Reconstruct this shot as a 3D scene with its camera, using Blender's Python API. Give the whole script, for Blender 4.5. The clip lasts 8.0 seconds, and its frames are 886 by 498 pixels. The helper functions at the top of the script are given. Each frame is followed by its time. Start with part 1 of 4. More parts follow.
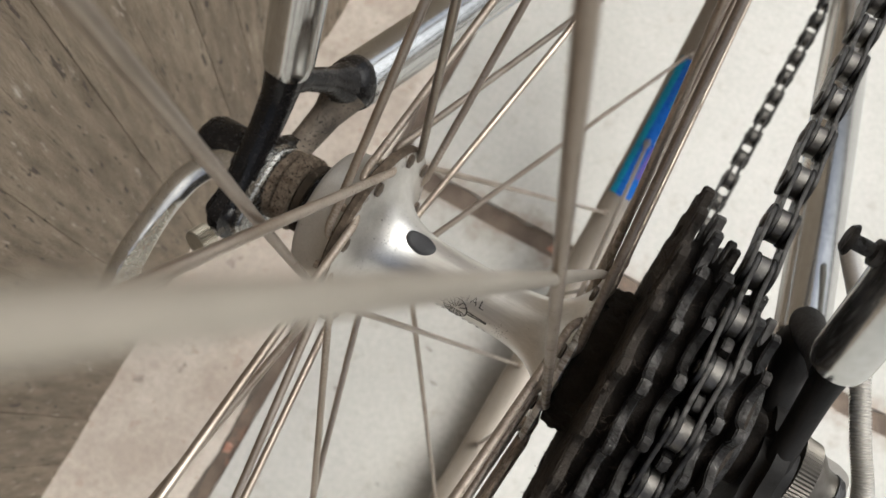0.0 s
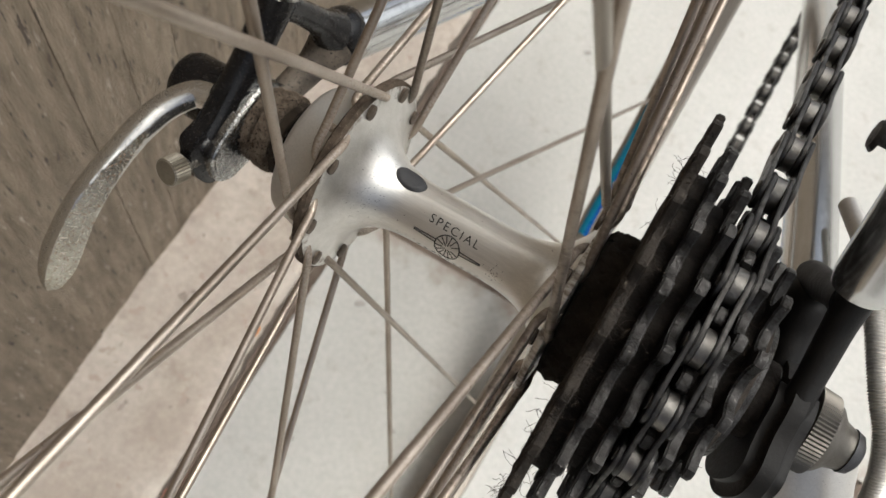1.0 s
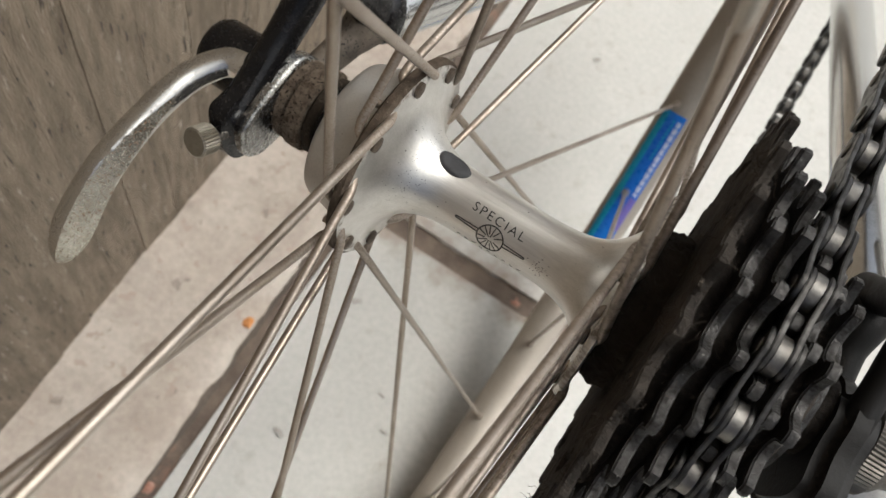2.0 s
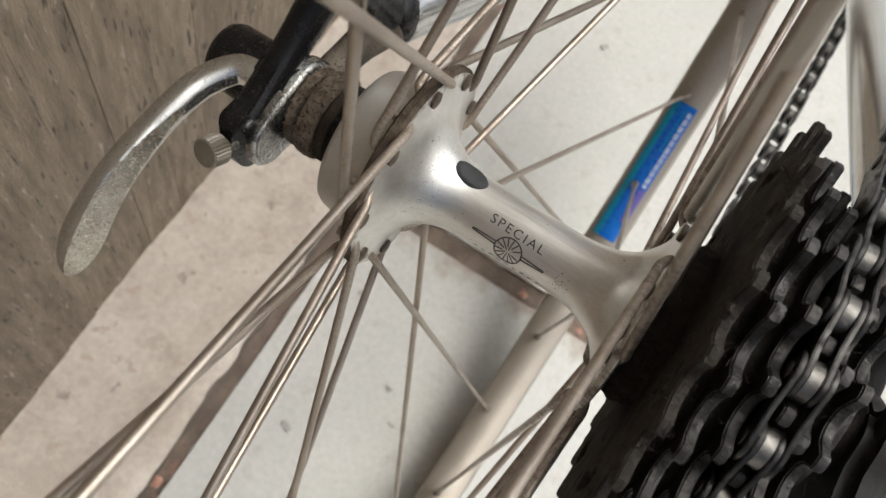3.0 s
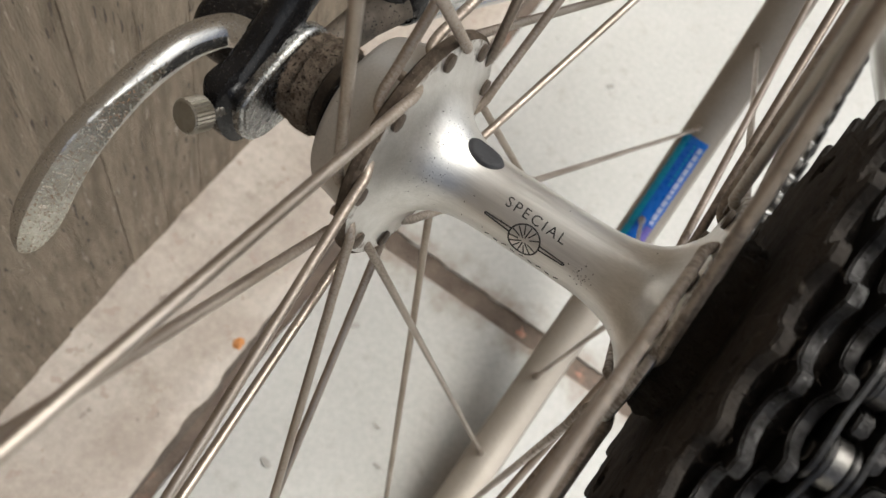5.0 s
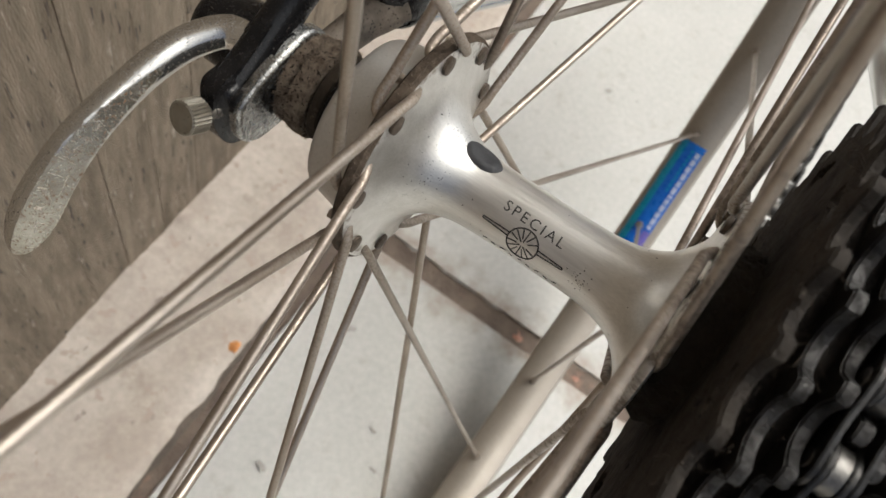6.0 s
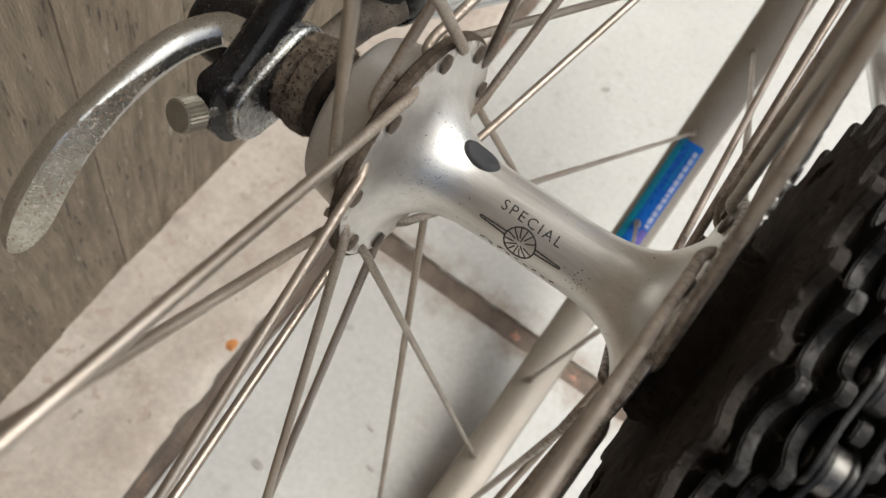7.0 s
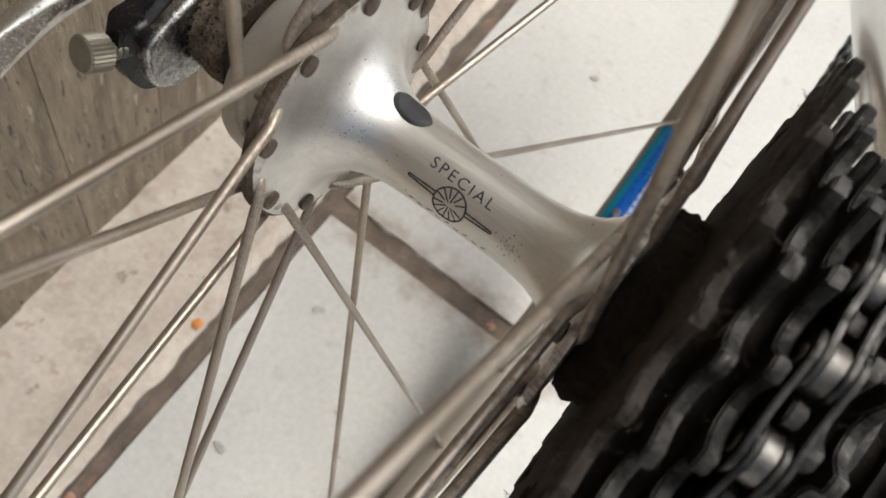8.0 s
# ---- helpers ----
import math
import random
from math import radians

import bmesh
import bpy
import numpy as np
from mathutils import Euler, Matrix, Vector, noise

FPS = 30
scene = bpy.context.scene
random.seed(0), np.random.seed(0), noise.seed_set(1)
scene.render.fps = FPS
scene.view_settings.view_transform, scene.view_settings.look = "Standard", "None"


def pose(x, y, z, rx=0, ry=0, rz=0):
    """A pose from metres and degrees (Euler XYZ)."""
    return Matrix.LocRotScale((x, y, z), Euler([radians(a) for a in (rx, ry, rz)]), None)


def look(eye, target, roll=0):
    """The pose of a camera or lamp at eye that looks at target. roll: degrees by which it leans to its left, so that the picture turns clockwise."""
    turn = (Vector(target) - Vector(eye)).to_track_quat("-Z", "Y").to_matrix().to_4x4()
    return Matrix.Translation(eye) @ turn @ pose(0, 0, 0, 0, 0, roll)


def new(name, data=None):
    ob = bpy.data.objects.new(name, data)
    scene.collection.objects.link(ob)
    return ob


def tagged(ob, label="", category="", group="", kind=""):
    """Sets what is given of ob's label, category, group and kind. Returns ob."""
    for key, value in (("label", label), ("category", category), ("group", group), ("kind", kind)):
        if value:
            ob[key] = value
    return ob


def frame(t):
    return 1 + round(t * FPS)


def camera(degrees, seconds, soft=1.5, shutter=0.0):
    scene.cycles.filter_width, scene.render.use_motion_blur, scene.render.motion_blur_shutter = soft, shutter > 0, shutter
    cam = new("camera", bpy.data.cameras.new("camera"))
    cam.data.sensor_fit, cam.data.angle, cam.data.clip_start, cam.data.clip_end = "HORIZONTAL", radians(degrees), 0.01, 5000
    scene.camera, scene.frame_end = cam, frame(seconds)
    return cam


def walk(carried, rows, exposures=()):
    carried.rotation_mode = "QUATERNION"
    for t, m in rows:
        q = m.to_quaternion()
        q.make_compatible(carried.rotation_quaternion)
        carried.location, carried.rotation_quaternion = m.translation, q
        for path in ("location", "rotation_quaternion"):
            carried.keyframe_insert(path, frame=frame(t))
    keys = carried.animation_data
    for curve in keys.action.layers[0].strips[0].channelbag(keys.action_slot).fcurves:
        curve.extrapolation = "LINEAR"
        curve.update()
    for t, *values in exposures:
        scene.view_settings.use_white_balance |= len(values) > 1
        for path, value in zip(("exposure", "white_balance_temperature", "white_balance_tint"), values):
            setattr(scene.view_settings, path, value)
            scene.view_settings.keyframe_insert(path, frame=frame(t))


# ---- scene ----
cam = camera(58.44, 8.0)
cam.data.dof.use_dof, cam.data.dof.focus_distance, cam.data.dof.aperture_fstop = True, 0.160, 29.0
ROWS = [
    (0.0, 0.0182, -0.0382, 0.5284, 16.78, 3.00, 31.22),
    (0.5, 0.0193, -0.0399, 0.5286, 21.80, 1.95, 30.12),
    (0.6, 0.0207, -0.0410, 0.5277, 22.47, 1.93, 29.89),
    (0.7, 0.0218, -0.0450, 0.5243, 22.33, 1.12, 29.75),
    (0.8, 0.0216, -0.0539, 0.5178, 22.34, -0.43, 30.37),
    (0.9, 0.0225, -0.0625, 0.5105, 22.90, -1.05, 30.95),
    (1.0, 0.0253, -0.0695, 0.5038, 23.93, -1.07, 31.63),
    (1.5, 0.0213, -0.0744, 0.4918, 24.32, -3.14, 33.45),
    (2.0, 0.0143, -0.0754, 0.4926, 24.26, -3.51, 33.82),
    (3.5, 0.0064, -0.0692, 0.4868, 22.35, -3.60, 33.63),
    (4.0, 0.0067, -0.0725, 0.4731, 22.60, -4.28, 33.95),
    (4.5, 0.0091, -0.0740, 0.4673, 24.58, -4.68, 34.84),
    (5.0, 0.0086, -0.0741, 0.4678, 26.64, -4.70, 35.50),
    (6.5, 0.0082, -0.0736, 0.4667, 26.86, -5.16, 35.64),
    (7.0, 0.0082, -0.0735, 0.4667, 26.77, -5.21, 35.65),
    (7.5, 0.0085, -0.0728, 0.4651, 26.49, -5.52, 36.27),
    (7.6, 0.0100, -0.0718, 0.4617, 26.44, -5.74, 36.59),
    (7.7, 0.0119, -0.0698, 0.4602, 26.38, -5.79, 36.58),
    (7.8, 0.0149, -0.0698, 0.4577, 26.47, -5.90, 36.61),
    (7.9, 0.0167, -0.0680, 0.4577, 26.05, -6.27, 36.98),
    (8.0, 0.0189, -0.0653, 0.4553, 26.18, -6.25, 37.20),
]
# the bicycle leans ten degrees towards the wall and points slightly away from it; the rows are given in its own frame
AXLE = 0.3387
STAND = pose(0, 0, 0.3325, 2.2, -10.0, -4.0)
walk(cam, [(t, STAND @ pose(0, 0, -AXLE) @ pose(*row)) for t, *row in ROWS], ((0.0, 0.50, 5850, 1), (7.5, 0.52, 5850, 1), (8.0, 0.58, 5850, 1)))
from collections import defaultdict

# ---- light ----
world = bpy.data.worlds.new("sky")
scene.world = world
world.use_nodes = True
wn = world.node_tree.nodes
bg = wn["Background"]
sky = wn.new("ShaderNodeTexSky")
sky.sky_type, sky.sun_disc = "NISHITA", False
sky.air_density, sky.dust_density, sky.ozone_density = 0.30, 9.0, 0.0
sky.sun_elevation, sky.sun_rotation = radians(60), radians(55)
world.node_tree.links.new(sky.outputs[0], bg.inputs[0])
bg.inputs[1].default_value = 0.15
sun = new("sun", bpy.data.lights.new("sun", "SUN"))
sun.data.energy, sun.data.angle, sun.data.color = 0.5, radians(100), (1, 0.96, 0.90)
sun.matrix_world = look((0.60, 0.42, 1.10), (0, 0, 0))

# ---- materials ----
def material(name, color, rough=0.5, metal=0.0, color2=None, scale=60.0, fine=400.0, bump=0.1, depth=0.0004, contrast=0.5, stain=None, stain_scale=25.0, stain_amount=0.5, rough_var=0.15, spec=0.5, stretch=None, pits=None, zone=None, vary=0.0, band=None):
    """Two noises, worn stains, fine pits (colour, scale, amount), a greasy zone by distance from the axle (from, to, colour, strength, scale), a stained band along x (y, half width, colour, strength, scale) and a change of tone from piece to piece."""
    m = bpy.data.materials.new(name)
    m.use_nodes = True
    nt = m.node_tree
    n, l = nt.nodes, nt.links
    b = n["Principled BSDF"]
    tc = n.new("ShaderNodeTexCoord")
    where = tc.outputs["Object"]
    if stretch:
        mp = n.new("ShaderNodeMapping")
        mp.inputs["Scale"].default_value = stretch
        l.new(where, mp.inputs["Vector"])
        where = mp.outputs[0]

    def tex(s, detail=6.0, r=0.6):
        t = n.new("ShaderNodeTexNoise")
        t.inputs["Scale"].default_value, t.inputs["Detail"].default_value, t.inputs["Roughness"].default_value = s, detail, r
        l.new(where, t.inputs["Vector"])
        return t.outputs["Fac"]

    def ramp(fac, a, z, lo=(0, 0, 0), hi=(1, 1, 1)):
        r = n.new("ShaderNodeValToRGB")
        r.color_ramp.elements[0].position, r.color_ramp.elements[1].position = a, z
        r.color_ramp.elements[0].color, r.color_ramp.elements[1].color = (*lo, 1), (*hi, 1)
        l.new(fac, r.inputs[0])
        return r.outputs[0]

    def mix(fac, a, z, kind="MIX"):
        x = n.new("ShaderNodeMix")
        x.data_type, x.blend_type = "RGBA", kind
        for sock, v in ((x.inputs[0], fac), (x.inputs[6], a), (x.inputs[7], z)):
            if isinstance(v, (int, float)):
                sock.default_value = v
            elif isinstance(v, tuple):
                sock.default_value = (*v, 1)
            else:
                l.new(v, sock)
        return x.outputs[2]

    big, small = tex(scale), tex(fine)
    c2 = color2 or tuple(c * 0.7 for c in color)
    col = mix(ramp(big, 0.5 - contrast * 0.4, 0.5 + contrast * 0.4), c2, color)
    col = mix(ramp(small, 0.3, 0.75), mix(0.18, col, (0, 0, 0)), col)
    wear = None
    if stain:
        wear = ramp(tex(stain_scale, 9.0, 0.72), 0.62 - 0.25 * stain_amount, 0.72 - 0.15 * stain_amount)
        col = mix(wear, col, stain)
    if zone:
        flat = n.new("ShaderNodeVectorMath")
        flat.operation = "MULTIPLY"
        flat.inputs[1].default_value = (0, 1, 1)
        l.new(tc.outputs["Object"], flat.inputs[0])
        ln = n.new("ShaderNodeVectorMath")
        ln.operation = "LENGTH"
        l.new(flat.outputs[0], ln.inputs[0])
        near = n.new("ShaderNodeMapRange")
        near.inputs["From Min"].default_value, near.inputs["From Max"].default_value = zone[0], zone[1]
        near.inputs["To Max"].default_value = zone[3]
        l.new(ln.outputs["Value"], near.inputs["Value"])
        add = n.new("ShaderNodeMath")
        l.new(near.outputs[0], add.inputs[0]); l.new(tex(zone[4], 8.0, 0.7), add.inputs[1])
        dirt = ramp(add.outputs[0], 0.66, 0.84)
        col = mix(dirt, col, zone[2])
        if wear is None:
            wear = dirt
        else:
            wear = mix(1.0, wear, dirt, "LIGHTEN")
    if band:
        xyz = n.new("ShaderNodeSeparateXYZ")
        l.new(tc.outputs["Object"], xyz.inputs[0])
        off = n.new("ShaderNodeMath")
        off.operation, off.inputs[1].default_value = "SUBTRACT", band[0]
        l.new(xyz.outputs["Y"], off.inputs[0])
        dist = n.new("ShaderNodeMath")
        dist.operation = "ABSOLUTE"
        l.new(off.outputs[0], dist.inputs[0])
        soft = n.new("ShaderNodeMapRange")
        soft.inputs["From Min"].default_value, soft.inputs["From Max"].default_value = 0.004, band[1]
        soft.inputs["To Min"].default_value, soft.inputs["To Max"].default_value = band[3], 0.0
        l.new(dist.outputs[0], soft.inputs["Value"])
        both = n.new("ShaderNodeMath")
        l.new(soft.outputs[0], both.inputs[0]); l.new(tex(band[4], 5.0, 0.6), both.inputs[1])
        col = mix(ramp(both.outputs[0], 0.58, 0.95), col, band[2])
    if pits:
        dots = ramp(tex(pits[1], 3.0, 0.55), 0.70 - 0.15 * pits[2], 0.735 - 0.15 * pits[2])
        col = mix(dots, col, pits[0])
        wear = dots if wear is None else mix(1.0, wear, dots, "LIGHTEN")
    if vary:
        info = n.new("ShaderNodeObjectInfo")
        tone = n.new("ShaderNodeMapRange")
        tone.inputs["To Min"].default_value, tone.inputs["To Max"].default_value = 1 - vary, 1 + vary
        l.new(info.outputs["Random"], tone.inputs["Value"])
        hsv = n.new("ShaderNodeHueSaturation")
        l.new(tone.outputs[0], hsv.inputs["Value"]); l.new(col, hsv.inputs["Color"])
        col = hsv.outputs[0]
    l.new(col, b.inputs["Base Color"])
    rr = n.new("ShaderNodeMapRange")
    rr.inputs["To Min"].default_value, rr.inputs["To Max"].default_value = max(rough - rough_var, 0.03), min(rough + rough_var, 1)
    l.new(small, rr.inputs["Value"])
    rout = rr.outputs[0]
    if wear is not None:
        mr = n.new("ShaderNodeMix")
        l.new(wear, mr.inputs[0]); l.new(rout, mr.inputs[2]); mr.inputs[3].default_value = 0.85
        rout = mr.outputs[0]
        if metal:
            mm = n.new("ShaderNodeMapRange")
            mm.inputs["To Min"].default_value, mm.inputs["To Max"].default_value = metal, metal * 0.25
            l.new(wear, mm.inputs["Value"]); l.new(mm.outputs[0], b.inputs["Metallic"])
    l.new(rout, b.inputs["Roughness"])
    if wear is None or not metal:
        b.inputs["Metallic"].default_value = metal
    b.inputs["Specular IOR Level"].default_value = spec
    bp = n.new("ShaderNodeBump")
    bp.inputs["Strength"].default_value, bp.inputs["Distance"].default_value = bump, depth
    l.new(small, bp.inputs["Height"]); l.new(bp.outputs[0], b.inputs["Normal"])
    return m


ALLOY = material("brushed_alloy", (0.78, 0.76, 0.725), 0.38, 0.92, (0.58, 0.56, 0.515), 190, 2400, 0.08, contrast=0.6, stretch=(0.07, 1, 1), zone=(0.0190, 0.0252, (0.20, 0.165, 0.13), 0.27, 500))
lacquer = ALLOY.node_tree.nodes["Principled BSDF"]
lacquer.inputs["Coat Weight"].default_value, lacquer.inputs["Coat Roughness"].default_value = 0.35, 0.10
ALLOY_DUSTY = material("dusty_alloy", (0.62, 0.60, 0.565), 0.46, 0.75, (0.53, 0.51, 0.475), 70, 1800, 0.12, pits=((0.15, 0.12, 0.095), 1800, 0.1))
SPOKE = material("spoke_steel", (0.46, 0.405, 0.345), 0.37, 0.9, (0.30, 0.25, 0.20), 60, 2500, 0.04, pits=((0.12, 0.085, 0.06), 2200, 0.12), zone=(0.080, 0.018, (0.25, 0.20, 0.155), 0.24, 1600), vary=0.28, rough_var=0.05)
SPOKE_OILY = material("oily_spoke_steel", (0.40, 0.345, 0.29), 0.40, 0.85, (0.24, 0.195, 0.155), 60, 2500, 0.04, pits=((0.09, 0.065, 0.045), 2000, 0.2), zone=(0.110, 0.020, (0.15, 0.118, 0.09), 0.24, 420), vary=0.22, rough_var=0.05)
SPOKE_PALE = material("pale_spoke_steel", (0.49, 0.45, 0.385), 0.42, 0.8, (0.41, 0.37, 0.31), 60, 2500, 0.04, zone=(0.060, 0.018, (0.25, 0.20, 0.155), 0.24, 1600), rough_var=0.05)
CHROME = material("pitted_chrome", (0.62, 0.60, 0.56), 0.17, 0.94, (0.57, 0.55, 0.51), 60, 2500, 0.05, pits=((0.07, 0.045, 0.028), 2200, 0.52), rough_var=0.05)
FACET = material("pitted_chrome_flat", (0.60, 0.575, 0.50), 0.25, 0.95, (0.40, 0.375, 0.31), 300, 1200, 0.2, pits=((0.17, 0.095, 0.05), 2300, 0.74), rough_var=0.12)
CHROME_CLEAN = material("chrome_tube", (0.64, 0.64, 0.63), 0.19, 1.0, (0.56, 0.56, 0.55), 30, 500, 0.02, rough_var=0.06)
BLACK = material("black_enamel", (0.006, 0.006, 0.0065), 0.25, 0.0, (0.010, 0.009, 0.009), 80, 600, 0.08, stain=(0.10, 0.083, 0.066), stain_scale=420, stain_amount=-0.05, pits=((0.10, 0.082, 0.065), 3500, 0.25), spec=0.25)
PITTED = material("pitted_bare_steel", (0.60, 0.595, 0.57), 0.26, 0.95, (0.07, 0.07, 0.072), 110, 900, 0.35, contrast=0.25, pits=((0.03, 0.026, 0.022), 2300, 0.62))
GRIME = material("oily_grime", (0.055, 0.042, 0.030), 0.95, 0.0, (0.018, 0.014, 0.010), 180, 1500, 0.9, 0.0008, stain=(0.13, 0.105, 0.08), stain_scale=300, stain_amount=0.2, spec=0.15)
TAR = material("black_tar_grime", (0.024, 0.019, 0.0145), 0.8, 0.0, (0.009, 0.007, 0.0055), 220, 1200, 0.9, 0.0008, stain=(0.045, 0.035, 0.026), stain_scale=420, stain_amount=0.15, spec=0.2)
COG = material("oily_sprocket_steel", (0.092, 0.088, 0.084), 0.37, 0.65, (0.012, 0.011, 0.010), 220, 1100, 0.6, 0.0006, stain=(0.010, 0.008, 0.006), stain_scale=420, stain_amount=0.5, pits=((0.16, 0.15, 0.14), 900, 0.1), spec=0.3)
COG_DUSTY = material("brown_dusty_sprocket", (0.045, 0.037, 0.029), 0.75, 0.1, (0.012, 0.0095, 0.0075), 180, 1100, 0.8, 0.0008, stain=(0.09, 0.075, 0.06), stain_scale=420, stain_amount=0.15, spec=0.25)
CAKE = material("grease_and_dust", (0.062, 0.049, 0.037), 0.9, 0.0, (0.016, 0.0125, 0.0095), 150, 1300, 1.0, 0.001, contrast=0.7, stain=(0.095, 0.078, 0.06), stain_scale=330, stain_amount=0.1, pits=((0.004, 0.003, 0.0025), 260, 0.35), spec=0.2)
CHAIN = material("oily_chain_steel", (0.11, 0.106, 0.10), 0.36, 0.8, (0.025, 0.023, 0.021), 200, 900, 0.25, 0.0004, stain=(0.012, 0.010, 0.008), stain_scale=300, stain_amount=0.4)
ROLLER = material("chain_roller_steel", (0.24, 0.23, 0.21), 0.38, 0.85, (0.11, 0.10, 0.09), 300, 1200, 0.25)
RIMMAT = material("anodised_rim", (0.36, 0.32, 0.27), 0.50, 0.45, (0.29, 0.255, 0.21), 30, 700, 0.06, stain=(0.17, 0.15, 0.125), stain_scale=120, stain_amount=-0.2)
TYRE = material("grey_rubber", (0.34, 0.33, 0.31), 0.8, 0.0, (0.26, 0.25, 0.23), 60, 800, 0.3)
RUBBER = material("black_rubber", (0.03, 0.03, 0.032), 0.6, 0.0, (0.022, 0.022, 0.024), 200, 1500, 0.4)
NICKEL = material("knurled_nickel", (0.36, 0.33, 0.27), 0.42, 0.85, (0.27, 0.24, 0.19), 200, 900, 0.15, pits=((0.10, 0.08, 0.06), 1800, 0.3))
CONCRETE = material("smooth_cement", (0.535, 0.525, 0.488), 0.75, 0.0, (0.46, 0.45, 0.415), 9, 260, 0.06, 0.0005, stain=(0.36, 0.33, 0.29), stain_scale=30, stain_amount=-0.25, band=(0.1335, 0.026, (0.27, 0.215, 0.165), 0.36, 60))
FOOTING = material("rough_mortar", (0.525, 0.465, 0.395), 0.9, 0.0, (0.43, 0.365, 0.305), 30, 240, 0.5, 0.0010, contrast=0.35, stain=(0.33, 0.275, 0.22), stain_scale=38, stain_amount=0.20, pits=((0.38, 0.31, 0.25), 110, 0.4))
SIDE = material("dark_mortar_side", (0.17, 0.135, 0.105), 0.95, 0.0, (0.085, 0.066, 0.05), 40, 400, 0.8, 0.0015, stain=(0.36, 0.17, 0.10), stain_scale=22, stain_amount=-0.2)
EDGE = material("brown_flange_grease", (0.14, 0.108, 0.08), 0.92, 0.0, (0.055, 0.041, 0.029), 420, 2200, 0.9, 0.0008, pits=((0.24, 0.195, 0.15), 2200, 0.25), spec=0.12)
FUZZ = material("brown_dust_cake", (0.30, 0.24, 0.18), 0.95, 0.0, (0.07, 0.05, 0.035), 500, 2200, 1.0, 0.002, pits=((0.025, 0.018, 0.013), 1500, 0.75), spec=0.08)
GREY_NUT = material("dusty_grey_nut", (0.13, 0.12, 0.10), 0.42, 0.6, (0.08, 0.07, 0.06), 200, 900, 0.2)
DUSTY_BLACK = material("dust_on_black_enamel", (0.20, 0.165, 0.13), 0.75, 0.0, (0.05, 0.042, 0.034), 120, 900, 0.4, pits=((0.012, 0.011, 0.01), 1500, 0.6), spec=0.3)
BLACK_DULL = material("dusty_dull_enamel", (0.007, 0.0065, 0.006), 0.6, 0.0, (0.013, 0.0115, 0.010), 90, 900, 0.3, stain=(0.035, 0.029, 0.023), stain_scale=300, stain_amount=-0.1, spec=0.2)
WORN = material("worn_stamping", (0.66, 0.63, 0.57), 0.3, 0.9, (0.40, 0.33, 0.25), 900, 1800, 0.1)
HEAD = material("grimy_spoke_head", (0.13, 0.10, 0.075), 0.55, 0.5, (0.05, 0.038, 0.027), 500, 1500, 0.3)
FIBRE = material("dust_fibre", (0.36, 0.29, 0.22), 0.9, 0.0, (0.15, 0.115, 0.085), 500, 1500, 0.1, spec=0.1)
DIRT = material("dirt", (0.22, 0.17, 0.13), 0.95, 0.0, (0.12, 0.09, 0.07), 60, 500, 1.0, 0.002, stain=(0.33, 0.19, 0.135), stain_scale=35, stain_amount=0.15)
WALL = material("weathered_board", (0.295, 0.237, 0.169), 0.85, 0.0, (0.152, 0.117, 0.079), 170, 1300, 1.0, 0.0014, contrast=0.42, stain=(0.46, 0.40, 0.33), stain_scale=330, stain_amount=0.14, stretch=(1, 1, 0.16), vary=0.07, pits=((0.075, 0.058, 0.042), 420, 0.42))
ENGRAVE = material("dark_engraving", (0.03, 0.028, 0.026), 0.7)
BLUE = material("blue_sticker", (0.008, 0.10, 0.52), 0.3, 0.0, (0.010, 0.14, 0.50), 60, 500, 0.02)
TEAL = material("teal_sticker", (0.015, 0.30, 0.44), 0.3, 0.0, (0.015, 0.22, 0.42), 60, 500, 0.02)
VIOLET = material("violet_sticker", (0.10, 0.09, 0.42), 0.3, 0.0, (0.16, 0.12, 0.34), 90, 500, 0.02)
WHITE = material("white_print", (0.48, 0.55, 0.75), 0.4)

# ---- mesh helpers ----
def finish(bm, smooth=True, angle=40):
    bmesh.ops.recalc_face_normals(bm, faces=bm.faces)
    me = bpy.data.meshes.new("mesh")
    bm.to_mesh(me)
    bm.free()
    if smooth:
        for p in me.polygons:
            p.use_smooth = True
        me.set_sharp_from_angle(angle=radians(angle))
    return me


def part(name, bm, mat, parent, label="", smooth=True, angle=40):
    me = bm if isinstance(bm, bpy.types.Mesh) else finish(bm, smooth, angle)
    if not me.materials:
        me.materials.append(mat)
    ob = new(name, me)
    ob.parent = parent
    return tagged(ob, label)


def lathe(profile, segs=64, bm=None, closed=False):
    """Rings of (x, radius) about the x axis."""
    bm = bm or bmesh.new()
    rings = []
    for x, r in profile:
        rings.append([bm.verts.new((x, r * math.cos(2 * math.pi * i / segs), r * math.sin(2 * math.pi * i / segs))) for i in range(segs)])
    pairs = list(zip(rings, rings[1:])) + ([(rings[-1], rings[0])] if closed else [])
    for a, b in pairs:
        for i in range(segs):
            j = (i + 1) % segs
            bm.faces.new((a[i], a[j], b[j], b[i]))
    if not closed:
        bm.faces.new(rings[0]); bm.faces.new(rings[-1])
    return bm


def spline(points, n=8):
    """A smooth line through points (Catmull-Rom)."""
    p = [Vector(q) for q in points]
    p = [2 * p[0] - p[1]] + p + [2 * p[-1] - p[-2]]
    out = []
    for i in range(1, len(p) - 2):
        for k in range(n):
            t = k / n
            a, b, c, d = p[i - 1], p[i], p[i + 1], p[i + 2]
            out.append(0.5 * (2 * b + (c - a) * t + (2 * a - 5 * b + 4 * c - d) * t * t + (3 * b - a - 3 * c + d) * t ** 3))
    out.append(p[-2])
    return out


